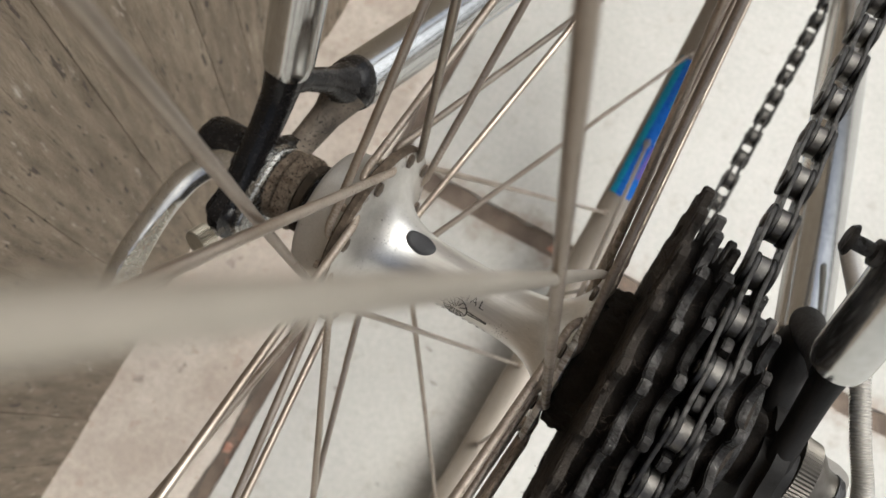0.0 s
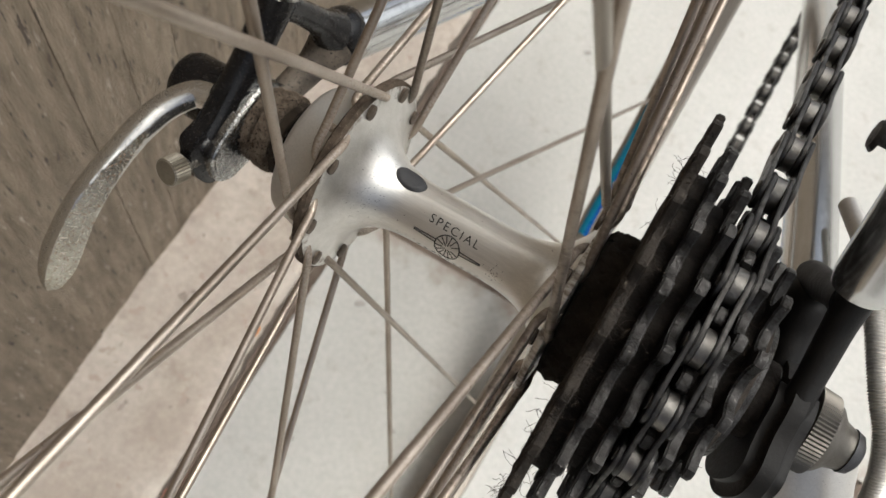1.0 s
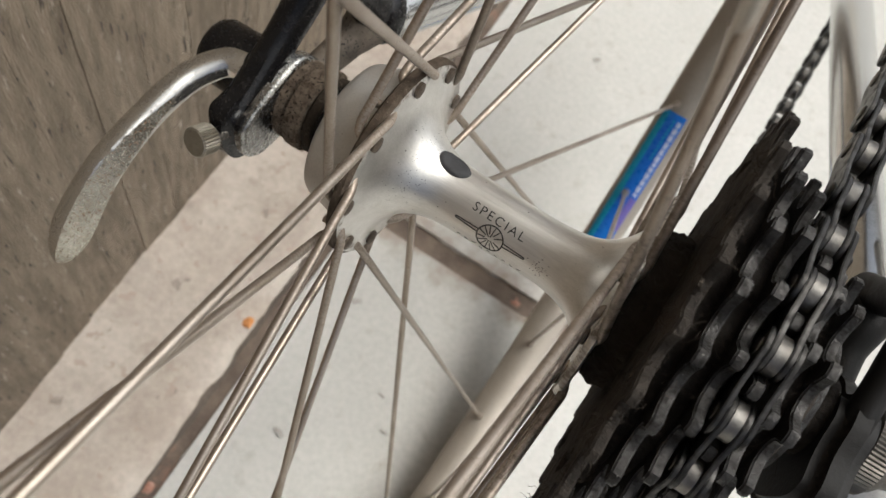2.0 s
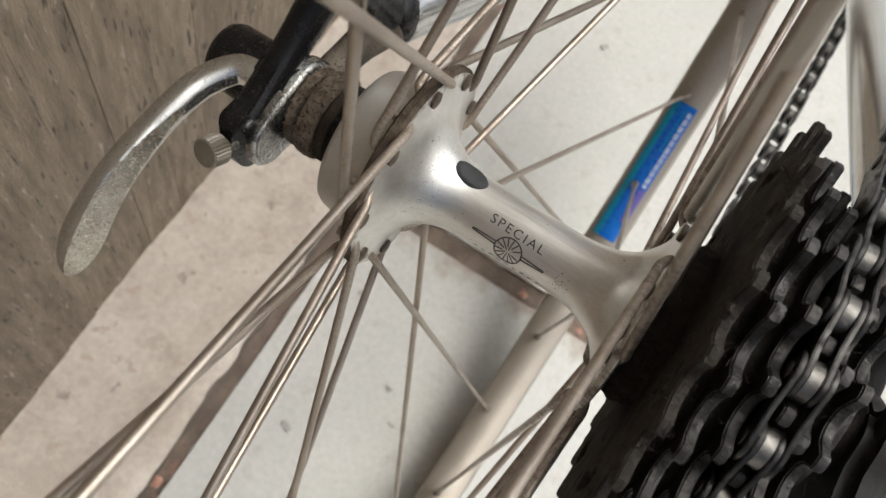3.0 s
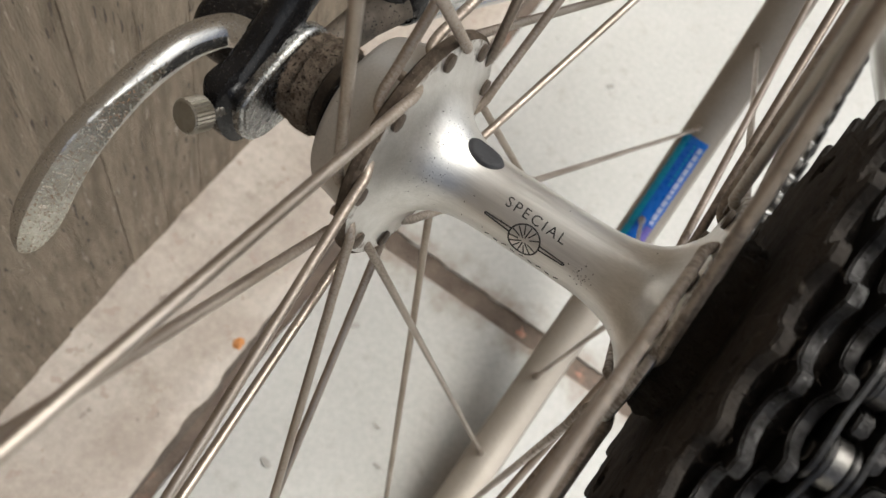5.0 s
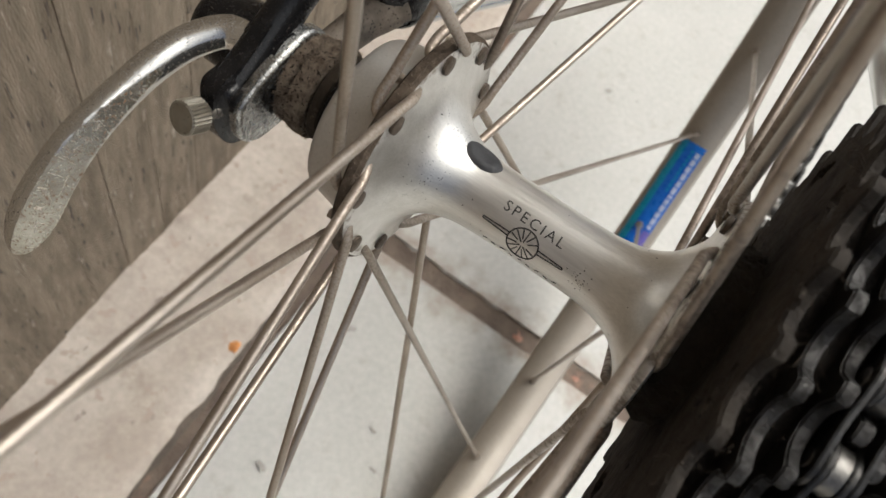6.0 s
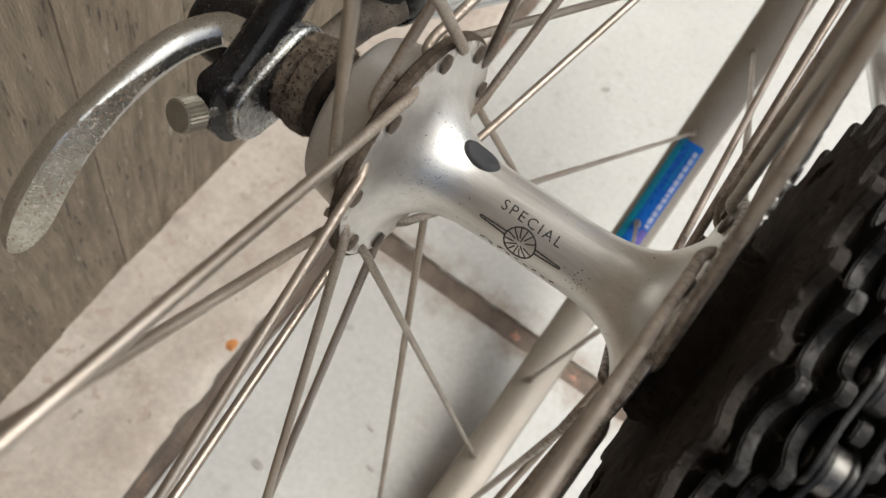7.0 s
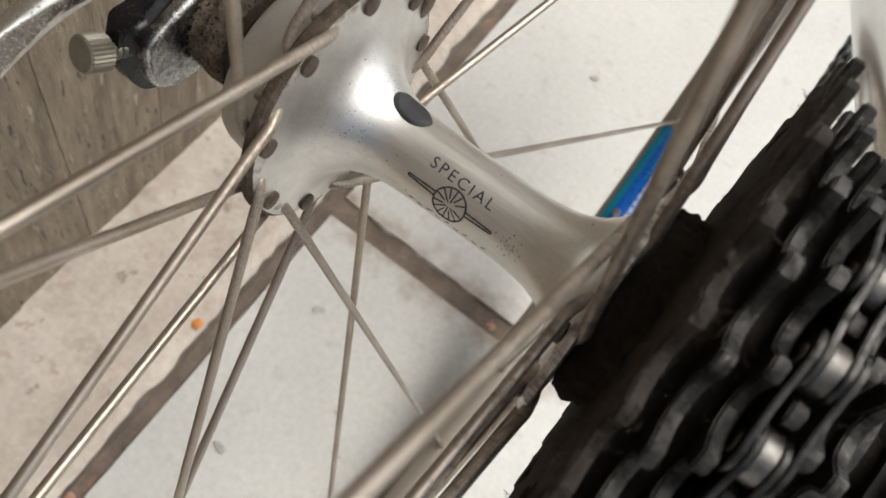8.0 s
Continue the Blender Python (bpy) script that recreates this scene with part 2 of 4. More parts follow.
def tube(points, radius, segs=12, bm=None, flat=None, side=None, caps=True):
    """A round rod along points; radius a number or one for each point; flat squashes it along side."""
    bm = bm or bmesh.new()
    pts = [Vector(q) for q in points]
    rad = radius if isinstance(radius, (list, tuple)) else [radius] * len(pts)
    up, rings = None, []
    for i, q in enumerate(pts):
        d = (pts[min(i + 1, len(pts) - 1)] - pts[max(i - 1, 0)]).normalized()
        if side is not None:
            u = Vector(side)
        else:
            u = up if up is not None else (Vector((0, 0, 1)) if abs(d.z) < 0.9 else Vector((1, 0, 0)))
        u = (u - u.dot(d) * d).normalized()
        up, v = u, d.cross(u)
        f = 1.0 if flat is None else (flat[i] if isinstance(flat, (list, tuple)) else flat)
        rings.append([bm.verts.new(q + rad[i] * (f * math.cos(2 * math.pi * k / segs) * u + math.sin(2 * math.pi * k / segs) * v)) for k in range(segs)])
    for a, b in zip(rings, rings[1:]):
        for k in range(segs):
            bm.faces.new((a[k], a[(k + 1) % segs], b[(k + 1) % segs], b[k]))
    if caps:
        bm.faces.new(rings[0]); bm.faces.new(rings[-1])
    return bm


def plate(outline, x0, x1, holes=(), bevel=0.0):
    """A plate between two x, from outlines in (y, z)."""
    bm = bmesh.new()
    edges = []
    for loop in (outline, *holes):
        vs = [bm.verts.new((x0, y, z)) for y, z in loop]
        edges += [bm.edges.new((a, b)) for a, b in zip(vs, vs[1:] + vs[:1])]
    bmesh.ops.triangle_fill(bm, use_beauty=True, edges=edges)
    got = bmesh.ops.extrude_face_region(bm, geom=list(bm.faces))
    for v in got["geom"]:
        if isinstance(v, bmesh.types.BMVert):
            v.co.x = x1
    bmesh.ops.recalc_face_normals(bm, faces=bm.faces)
    if bevel:
        sharp = [e for e in bm.edges if len(e.link_faces) == 2 and e.calc_face_angle(0) > 0.9 and abs(e.verts[0].co.x - e.verts[1].co.x) < 1e-7]
        bmesh.ops.bevel(bm, geom=sharp, offset=bevel, segments=3, affect="EDGES")
    return bm


def box(cx, cy, cz, sx, sy, sz, bm=None, bevel=0.0):
    bm = bm or bmesh.new()
    got = bmesh.ops.create_cube(bm, size=1.0, matrix=Matrix.LocRotScale((cx, cy, cz), None, (sx, sy, sz)))
    if bevel:
        es = list({e for v in got["verts"] for e in v.link_edges})
        bmesh.ops.bevel(bm, geom=es, offset=bevel, segments=2, affect="EDGES")
    return bm


def polar(r, degrees, x=0.0):
    return Vector((x, r * math.cos(radians(degrees)), r * math.sin(radians(degrees))))


# ---- the setting ----
def rough_sheet(name, x0, x1, y0, y1, z, mat, nx, ny, amp, freq, edge=0.0, thick=0.04):
    """A slab with a slightly uneven top and ragged edges."""
    bm = bmesh.new()
    grid = []
    for i in range(nx + 1):
        row = []
        for j in range(ny + 1):
            fx, fy = i / nx, j / ny
            if edge:
                fx = fx ** 2.6
                fy = fy ** 2.6 if y0 > 0 else 1 - (1 - fy) ** 2.6
            x, y = x0 + (x1 - x0) * fx, y0 + (y1 - y0) * fy
            h = amp * (noise.noise((x * freq, y * freq, z * 7)) + 0.5 * noise.noise((x * freq * 3, y * freq * 3, 4)))
            if edge:
                if i in (0, nx):
                    x += edge * noise.noise((y * 40, 3, x)) + edge * 0.5 * noise.noise((y * 130, 5, x))
                if j in (0, ny):
                    y += edge * noise.noise((x * 40, 9, y)) + edge * 0.5 * noise.noise((x * 130, 2, y))
                if i in (0, nx) or j in (0, ny):
                    h -= 0.0026
            row.append(bm.verts.new((x, y, z + h)))
        grid.append(row)
    for i in range(nx):
        for j in range(ny):
            bm.faces.new((grid[i][j], grid[i + 1][j], grid[i + 1][j + 1], grid[i][j + 1]))
    rim_edges = [e for e in bm.edges if e.is_boundary]
    got = bmesh.ops.extrude_edge_only(bm, edges=rim_edges)
    for v in got["geom"]:
        if isinstance(v, bmesh.types.BMVert):
            v.co.z = z - thick
    me = finish(bm, True, 60)
    me.materials.append(mat)
    return tagged(new(name, me), kind="structure")


JOINT = 0.1335
CRACK = -0.0795
ground = tagged(rough_sheet("ground", -40, 40, -40, 40, -0.0020, DIRT, 8, 8, 0.0, 1.0), "brown dirt ground under the cement floor", "ground", kind="structure")
tagged(rough_sheet("floor", CRACK + 0.0042, 6.0, -5.0, JOINT - 0.0075, 0.0, CONCRETE, 300, 200, 0.0005, 9.0, 0.004), "smooth pale grey cement floor slab with small specks", "floor", kind="structure")
tagged(rough_sheet("floor", CRACK + 0.0042, 6.0, JOINT + 0.0075, 6.0, 0.0, CONCRETE, 300, 200, 0.0005, 9.0, 0.004), "smooth pale grey cement floor slab with small specks", "floor", kind="structure")


def footing_bar():
    """A low rough mortar footing between the wall and the floor, with a broken rounded edge and a dark brown side."""
    bm = bmesh.new()
    e = CRACK - 0.0042
    prof = [(-0.30, 0.012), (-0.19, 0.012), (-0.172, 0.0122), (-0.166, 0.0124), (-0.160, 0.0124), (-0.154, 0.0120), (-0.145, 0.0120), (-0.135, 0.0120), (-0.125, 0.0121), (-0.115, 0.0120), (-0.106, 0.0120), (-0.099, 0.0118), (-0.093, 0.0114), (-0.0895, 0.0106), (e - 0.0035, 0.0088), (e - 0.0015, 0.0060), (e - 0.0006, 0.0025), (e, -0.0010), (e + 0.0010, -0.0060), (e + 0.0015, -0.03)]
    rows, n = [], 1400
    for j in range(n + 1):
        y = -1.7 + 3.8 * j / n
        row = []
        for i, (x, z) in enumerate(prof):
            k = min(1.0, max(0.1, (i - 6) / 8))
            dx = k * (0.0028 * noise.noise((y * 34, z * 40, 1)) + 0.0014 * noise.noise((y * 120, z * 90, 7)) + 0.0006 * noise.noise((y * 400, z * 300, 2)))
            dz = 0.0010 * noise.noise((x * 30, y * 30, 2)) + 0.0005 * noise.noise((x * 110, y * 110, 5)) + 0.0003 * noise.noise((x * 420, y * 420, 3))
            if -0.175 < x < -0.150:
                dz += 0.0050 * max(0.0, noise.noise((y * 24, 4, 4))) + 0.0030 * max(0.0, noise.noise((y * 85, 8, 1))) + 0.0010 * noise.noise((y * 260, 2, 6))
            row.append(bm.verts.new((x + dx, y, z + dz)))
        rows.append(row)
    for r0, r1 in zip(rows, rows[1:]):
        for i in range(len(prof) - 1):
            f = bm.faces.new((r0[i], r0[i + 1], r1[i + 1], r1[i]))
            # faces past the rounded edge get the darker brown, red-patched mortar
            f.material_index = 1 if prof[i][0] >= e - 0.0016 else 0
    me = finish(bm, True, 70)
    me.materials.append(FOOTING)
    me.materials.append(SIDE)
    return tagged(new("footing", me), "rough beige mortar footing with a dark brown broken edge beside the wall", "footing", kind="structure")


footing_bar()
WALL_X = -0.1630
wall = tagged(new("wall_left"), "weathered brown board wall with faint vertical seams", "wall", kind="structure")
random.seed(77)
YS = [-0.0760, -0.0498, -0.0262, -0.0015, 0.0233, 0.0525]
while YS[-1] < 2.1:
    YS.append(YS[-1] + random.uniform(0.024, 0.030))
while YS[0] > -1.7:
    YS.insert(0, YS[0] - random.uniform(0.024, 0.030))
for y0, y1 in zip(YS, YS[1:]):
    bm = bmesh.new()
    d = random.uniform(-0.0003, 0.0003) + 0.0035 * min(1.0, max(0.0, (-0.020 - y0) / 0.110))
    w, g = y1 - y0, random.choice((0.0, 0.0, 0.0002))
    prof = [(0, 0.012), (0, 0.0003), (0.00025, 0), (w - 0.00025 - g, 0), (w - g, 0.0003), (w - g, 0.012)]
    lo = [bm.verts.new((WALL_X + d - q, y0 + p, 0.008)) for p, q in prof]
    hi = [bm.verts.new((WALL_X + d - q, y0 + p, 2.5)) for p, q in prof]
    for i in range(len(prof) - 1):
        bm.faces.new((lo[i], lo[i + 1], hi[i + 1], hi[i]))
    bm.faces.new(lo); bm.faces.new(hi)
    part("board", bm, WALL, wall, smooth=False)
part("backing", box(WALL_X - 0.060, 0.2, 1.265, 0.090, 3.9, 2.53), SIDE, wall, smooth=False)

# ---- the bicycle ----
bike = tagged(new("bicycle"), "old bicycle with alloy hub and oily freewheel standing on cement", "bicycle")
bike.matrix_world = STAND

# rear hub shell
XL, XR, RH = -0.0378, 0.0198, 0.0217
BARREL = 0.0070
HUB = [
    (XL - 0.0012, 0.012), (XL - 0.0012, 0.0238), (XL - 0.0006, 0.0246), (XL + 0.0008, 0.0246), (XL + 0.0016, 0.0238), (XL + 0.0020, 0.0190), (XL + 0.0032, 0.0150),
    (XL + 0.0055, 0.0118), (XL + 0.0085, 0.0094), (XL + 0.0125, 0.0078), (XL + 0.0180, 0.0071), (-0.0080, BARREL), (0.0000, BARREL), (0.0050, 0.0073),
    (0.0095, 0.0082), (0.0130, 0.0099), (0.0155, 0.0124), (0.0175, 0.0160), (XR - 0.0016, 0.0215), (XR - 0.0012, 0.0240), (XR - 0.0004, 0.0246), (XR + 0.0002, 0.0246), (XR + 0.0006, 0.0238), (XR + 0.0006, 0.012)]
def hub_radius(x):
    return float(np.interp(x, [p[0] for p in HUB[4:20]], [p[1] for p in HUB[4:20]]))
fine = spline([(x, r, 0) for x, r in HUB[5:19]], 4)
bm = lathe(HUB[:5] + [(p.x, p.y) for p in fine] + HUB[19:], 96)
for f in bm.faces:
    c = f.calc_center_median()
    f.material_index = 1 if c.x < 0 and math.hypot(c.y, c.z) > 0.0240 and len(f.verts) == 4 else 0
hub = part("hub_shell", bm, ALLOY, bike, "silver alloy hub shell")
hub.data.materials.append(EDGE)
part("bearing_cover", lathe([(-0.0508, 0.009), (-0.0508, 0.0158), (-0.0504, 0.0165), (-0.0494, 0.0170), (-0.0478, 0.0173), (-0.0450, 0.0179), (-0.0420, 0.0187), (-0.0398, 0.0197), (-0.0388, 0.0204), (-0.0386, 0.012)], 72), ALLOY_DUSTY, bike, "plain silver cover cup")
part("axle", lathe([(-0.0690, 0.004), (-0.0690, 0.0072), (-0.0640, 0.0078), (-0.0505, 0.0084), (-0.0505, 0.004)], 32), TAR, bike, "black oily axle end")
for x0, x1, r, mat in ((-0.0654, -0.0627, 0.0095, FUZZ), (-0.0622, -0.0578, 0.0101, FUZZ), (-0.0574, -0.0545, 0.0094, GRIME), (-0.0542, -0.0498, 0.0104, BLACK)):
    bm = lathe([(x0, r * 0.6), (x0, r * 0.92), (x0 + 0.0005, r), ((x0 + x1) / 2, r * 1.01), (x1 - 0.0005, r), (x1, r * 0.92), (x1, r * 0.6)], 48)
    for v in bm.verts:
        c = 1 + 0.03 * noise.noise(v.co * 700) * (mat in (GRIME, FUZZ))
        v.co.y, v.co.z = v.co.y * c, v.co.z * c
    part("axle_nut", bm, mat, bike, "axle nut caked in brown grime" if mat in (GRIME, FUZZ) else "dark oily axle nut")

# rim and tyre
RX = 0.0025
part("rim", lathe([(RX - 0.0105, 0.3185), (RX - 0.0108, 0.3120), (RX - 0.0098, 0.3070), (RX - 0.0060, 0.3045), (RX, 0.3035), (RX + 0.0060, 0.3045), (RX + 0.0098, 0.3070), (RX + 0.0108, 0.3120), (RX + 0.0105, 0.3185), (RX, 0.3150)], 180, closed=True), RIMMAT, bike, "dull silver alloy rim")
part("tyre", lathe([(RX + 0.0098 * math.cos(a), 0.3282 + 0.0098 * math.sin(a)) for a in [math.pi * 2 * i / 16 for i in range(16)]], 180, closed=True), TYRE, bike, "narrow pale grey tyre")

# spokes
PH = -44.66
# turn of the rim end, its offset across the rim and the turn of the hub end, for spokes that differ from the rest
TURN = {(0, 55): (1.7, -0.0080, 0.1), (0, 95): (-2.0, -0.0070, 1.0), (0, 135): (-4.2, -0.0055, 1.4), (0, 175): (-3.4, -0.0018, 0.2), (0, 155): (0.6, 0, 0), (0, 195): (4.6, -0.0040, 0.5), (0, 215): (1.3, 0, -0.8), (0, 235): (6.2, 0.0016, -0.4), (0, 275): (4.3, 0.0030, -0.4), (0, 315): (2.6, 0, 0), (1, 45): (0.4, 0, 0), (1, 145): (4.0, -0.0079, -2.7), (1, 185): (40.0, 0, 0)}
for side in (0, 1):
    for m in range(18):
        hub_a = PH + 10 * side + 20 * m
        inner = (m % 2 == 1) if side == 0 else (m % 2 == 0)
        turn, across, about = TURN.get((side, round(hub_a) % 360), ((1.7, 1.0)[side], 0, 0))
        rim_a = hub_a + (60 if inner else -60) + turn
        hub_a += about
        xf = (XL, XR)[side]
        inward = (1, -1)[side]
        xs = xf + inward * ((0.0019, 0.0026)[side] if inner else (-0.0032, -0.0009)[side])
        hole_in = polar(RH, hub_a, xf - inward * ((0.0030, 0.0008)[side] if inner else -0.0020))
        hole_out = polar(RH, hub_a, xs)
        end = polar(0.3040, rim_a, (-0.0005, 0.0010)[side] + across)
        d = (end - hole_out).normalized()
        bend = hole_out + d * 0.003
        pts = spline([hole_in, polar(RH, hub_a, xs - 0.0012 * (inward if inner else -inward)), bend, bend + d * 0.004], 4) + [end - d * 0.012]
        # one drive-side spoke has a paler colour than the others
        paler = side == 1 and m == 4
        part("spoke", tube(pts, 0.00098, 14), SPOKE_PALE if paler else (SPOKE, SPOKE_OILY)[side], bike, "single pale steel spoke" if paler else "")
        if not inner:
            part("spoke_head", lathe([(hole_in.x - 0.0006, 0.0012), (hole_in.x - 0.0004, 0.0018), (hole_in.x + 0.0004, 0.0018), (hole_in.x + 0.0007, 0.001)], 14), HEAD, hub).location = (0, hole_in.y, hole_in.z)
        part("nipple", tube([end - d * 0.0125, end - d * 0.0115, end + d * 0.002], [0.0014, 0.0019, 0.0019], 10), SPOKE, bike)

# rim sticker
def on_rim(x0, x1, a0, a1, mat, name, parent, label="", lift=0.0004, n=24):
    bm = bmesh.new()
    rows = []
    for i in range(n + 1):
        a = a0 + (a1 - a0) * i / n
        row = []
        for j in range(5):
            x = x0 + (x1 - x0) * j / 4
            r = 0.3035 + 0.0010 * min(1, ((x - RX) / 0.006) ** 2) + 0.0025 * max(0, (abs(x - RX) - 0.006) / 0.0038)
            row.append(bm.verts.new(polar(r - lift, a, x)))
        rows.append(row)
    for p, q in zip(rows, rows[1:]):
        for j in range(4):
            bm.faces.new((p[j], p[j + 1], q[j + 1], q[j]))
    return part(name, bm, mat, parent, label)


rim = next(o for o in bike.children if o.name == "rim")
sticker = on_rim(RX - 0.0078, RX + 0.0062, -60.5, -43.9, BLUE, "sticker", rim, "blue and teal rim sticker with worn white print")
on_rim(RX - 0.0078, RX - 0.0040, -60.5, -43.9, TEAL, "sticker_stripe", rim, lift=0.0006)
on_rim(RX + 0.0022, RX + 0.0062, -58.0, -54.0, VIOLET, "sticker_stripe", rim, lift=0.0006)
random.seed(5)
a = -44.6
while a > -53.5:
    w = random.uniform(0.35, 0.75)
    on_rim(RX + 0.0026, RX + 0.0050, a - w, a, WHITE, "print_bar", rim, lift=0.0008, n=2)
    a -= w + 0.16
a = -44.6
while a > -49.5:
    on_rim(RX - 0.0002, RX + 0.0010, a - 0.3, a, TEAL, "print_bar", rim, lift=0.0008, n=2)
    a -= 0.5

# engraving and cap on the hub
def on_barrel(x, degrees, lift=0.00006):
    return polar(hub_radius(x) + lift, degrees, x)


def line_on_barrel(bm, a, b, width=0.00029, n=6):
    pts = [on_barrel(a[0] + (b[0] - a[0]) * i / n, a[1] + (b[1] - a[1]) * i / n, 0.00002) for i in range(n + 1)]
    tube(pts, width / 2, 5, bm)


text = bpy.data.curves.new("lettering", "FONT")
text.body, text.size, text.space_character, text.resolution_u = "SPECIAL", 0.00285, 1.28, 4
holder = bpy.data.objects.new("lettering", text)
scene.collection.objects.link(holder)
me = bpy.data.meshes.new_from_object(holder)
bpy.data.objects.remove(holder)
bm = bmesh.new()
bm.from_mesh(me)
bmesh.ops.triangulate(bm, faces=bm.faces)
bmesh.ops.subdivide_edges(bm, edges=[e for e in bm.edges if e.calc_length() > 0.0005], cuts=3)
bmesh.ops.triangulate(bm, faces=bm.faces)
us = [v.co.x for v in bm.verts]
u0, u1 = min(us), max(us)
for v in bm.verts:
    x = -0.0155 + (v.co.x - u0) / (u1 - u0) * 0.0127
    v.co = on_barrel(x, 121.0 + 3.5 * (x + 0.0155) / 0.0127 - math.degrees(v.co.y / 0.0070), 0.00006)
part("engraved_word", bm, ENGRAVE, hub, "engraved dark lettering", smooth=False)

bm = bmesh.new()
LC, LA, LR = -0.0092, 151.5, 0.0031
deg = math.degrees(1 / 0.0071)
ring = [(LC + LR * math.cos(radians(q)), LA + deg * LR * math.sin(radians(q))) for q in range(0, 361, 12)]
for p, q in zip(ring, ring[1:]):
    line_on_barrel(bm, p, q, 0.00032, 2)
for q in (20, 45, 70, 95, 120, 145, 170, 200, 225, 250, 275, 300, 330):
    r0 = 0.0005 if q % 2 else 0.0011
    line_on_barrel(bm, (LC + r0 * math.cos(radians(q)), LA + deg * r0 * math.sin(radians(q))), (LC + 0.0029 * math.cos(radians(q)), LA + deg * 0.0029 * math.sin(radians(q))), 0.00027, 3)
for tip, root in ((-0.0179, -0.0122), (-0.0008, -0.0062)):
    ta = 145.5 if tip < -0.01 else 147.5
    line_on_barrel(bm, (tip, ta), (root, LA - 6.0))
    line_on_barrel(bm, (tip, ta + 3.0), (root, LA + 0.5))
    line_on_barrel(bm, (tip, ta), (tip, ta + 3.0), n=1)
for i in range(9):
    x = -0.0165 + 0.0019 * i
    line_on_barrel(bm, (x, 185.0), (x + 0.0009, 182.0 + 6 * (i % 2)), 0.0002, 1)
part("engraved_emblem", bm, ENGRAVE, hub, "engraved winged wheel emblem", smooth=False)

bm = bmesh.new()
rows = []
for i in range(7):
    f = i / 6
    row = []
    for q in range(36):
        u, w = 0.0041 * f * math.cos(radians(10 * q)), 0.0029 * f * math.sin(radians(10 * q))
        x = -0.0238 + u
        h = 0.00075 * (1 - max(0, (f - 0.7) / 0.3) ** 2) - 0.0002
        row.append(bm.verts.new(polar(hub_radius(x) + h, 70.0 + math.degrees(w / 0.0076), x)))
    rows.append(row)
for p, q in zip(rows, rows[1:]):
    for k in range(36):
        bm.faces.new((p[k], p[(k + 1) % 36], q[(k + 1) % 36], q[k]))
bmesh.ops.remove_doubles(bm, verts=bm.verts, dist=1e-6)
part("oil_hole_cap", bm, RUBBER, hub, "black rubber oil hole cap")

# grime dots on the hub and dust fibres on the axle nut
random.seed(31)
bm = bmesh.new()
spots = []
for _ in range(170):
    d = abs(random.gauss(0, 0.0022))
    spots.append((-0.0277 - d, random.gauss(86, 14), random.uniform(0.00003, 0.00011)))
for _ in range(50):
    spots.append((random.gauss(-0.0300, 0.0022), random.gauss(140, 16), random.uniform(0.00004, 0.00012)))
for _ in range(36):
    spots.append((random.uniform(-0.034, 0.014), random.uniform(20, 200), random.uniform(0.00004, 0.00016)))
for _ in range(26):
    spots.append((random.gauss(0.0030, 0.0008), random.gauss(152, 7), random.uniform(0.00006, 0.00016)))
for x, a, r in spots:
    if x < -0.0345:
        continue
    R = hub_radius(x)
    ring = [bm.verts.new(polar(R + 0.00004, a + math.degrees(r * random.uniform(0.6, 1.3) * math.sin(k * 1.047) / R), x + r * random.uniform(0.6, 1.3) * math.cos(k * 1.047))) for k in range(6)]
    bm.faces.new(ring)
part("grime_speckle", bm, ENGRAVE, hub, "fine dark grime speckle")
bm = bmesh.new()
for _ in range(2600):
    x = random.choice((random.uniform(-0.0653, -0.0628), random.uniform(-0.0622, -0.0578)))
    p = polar(0.0094 if x < -0.0625 else 0.0100, random.uniform(-20, 215), x)
    d = (Vector((0, p.y, p.z)).normalized() + 0.9 * Vector((random.uniform(-1, 1), random.uniform(-1, 1), random.uniform(-1, 1)))).normalized()
    e = (d + 0.9 * Vector((random.uniform(-1, 1), random.uniform(-1, 1), random.uniform(-1, 1)))).normalized()
    ln = random.uniform(0.00010, 0.00026)
    tube([p, p + d * ln, p + d * ln + e * ln], 0.00004, 3, bm)
part("dust_fuzz", bm, FIBRE, bike, "brown dust fuzz on the axle nut", smooth=False)

# freewheel
bm = lathe([(0.0207, 0.010), (0.0207, 0.0160), (0.0211, 0.0170)] + [(0.0215 + 0.0004 * i, 0.0176 + 0.0004 * math.sin(i / 4.8)) for i in range(15)] + [(0.0274, 0.0178), (0.0560, 0.0205), (0.0600, 0.0150), (0.0600, 0.008)], 140)
for v in bm.verts:
    if v.co.x < 0.0270 and math.hypot(v.co.y, v.co.z) > 0.015:
        c = 1 + 0.05 * noise.noise(v.co * 190) + 0.05 * noise.noise(v.co * 520) + 0.03 * noise.noise(v.co * 1300)
        v.co.y, v.co.z = v.co.y * c, v.co.z * c
freewheel = part("freewheel_body", bm, CAKE, bike, "grimy black freewheel body")
# the largest sprocket is lightened by rounded slots
SLOTS = [178 + 360 * k / 7 for k in range(7)]
def slot_loop(degrees, r=0.0363, half=5.0, width=0.0019):
    ends = [(degrees + half * s, s) for s in (1, -1)]
    out = []
    for a, s in ends:
        c = polar(r, a)
        for q in range(0, 181, 30):
            b = radians(a + (q if s > 0 else q + 180))
            out.append((c.y + width * math.cos(b), c.z + width * math.sin(b)))
    return out


def in_slot(y, z):
    a, r = math.degrees(math.atan2(z, y)), math.hypot(y, z)
    return abs(r - 0.0363) < 0.0021 and any(abs((a - s + 180) % 360 - 180) < 7.5 for s in SLOTS)


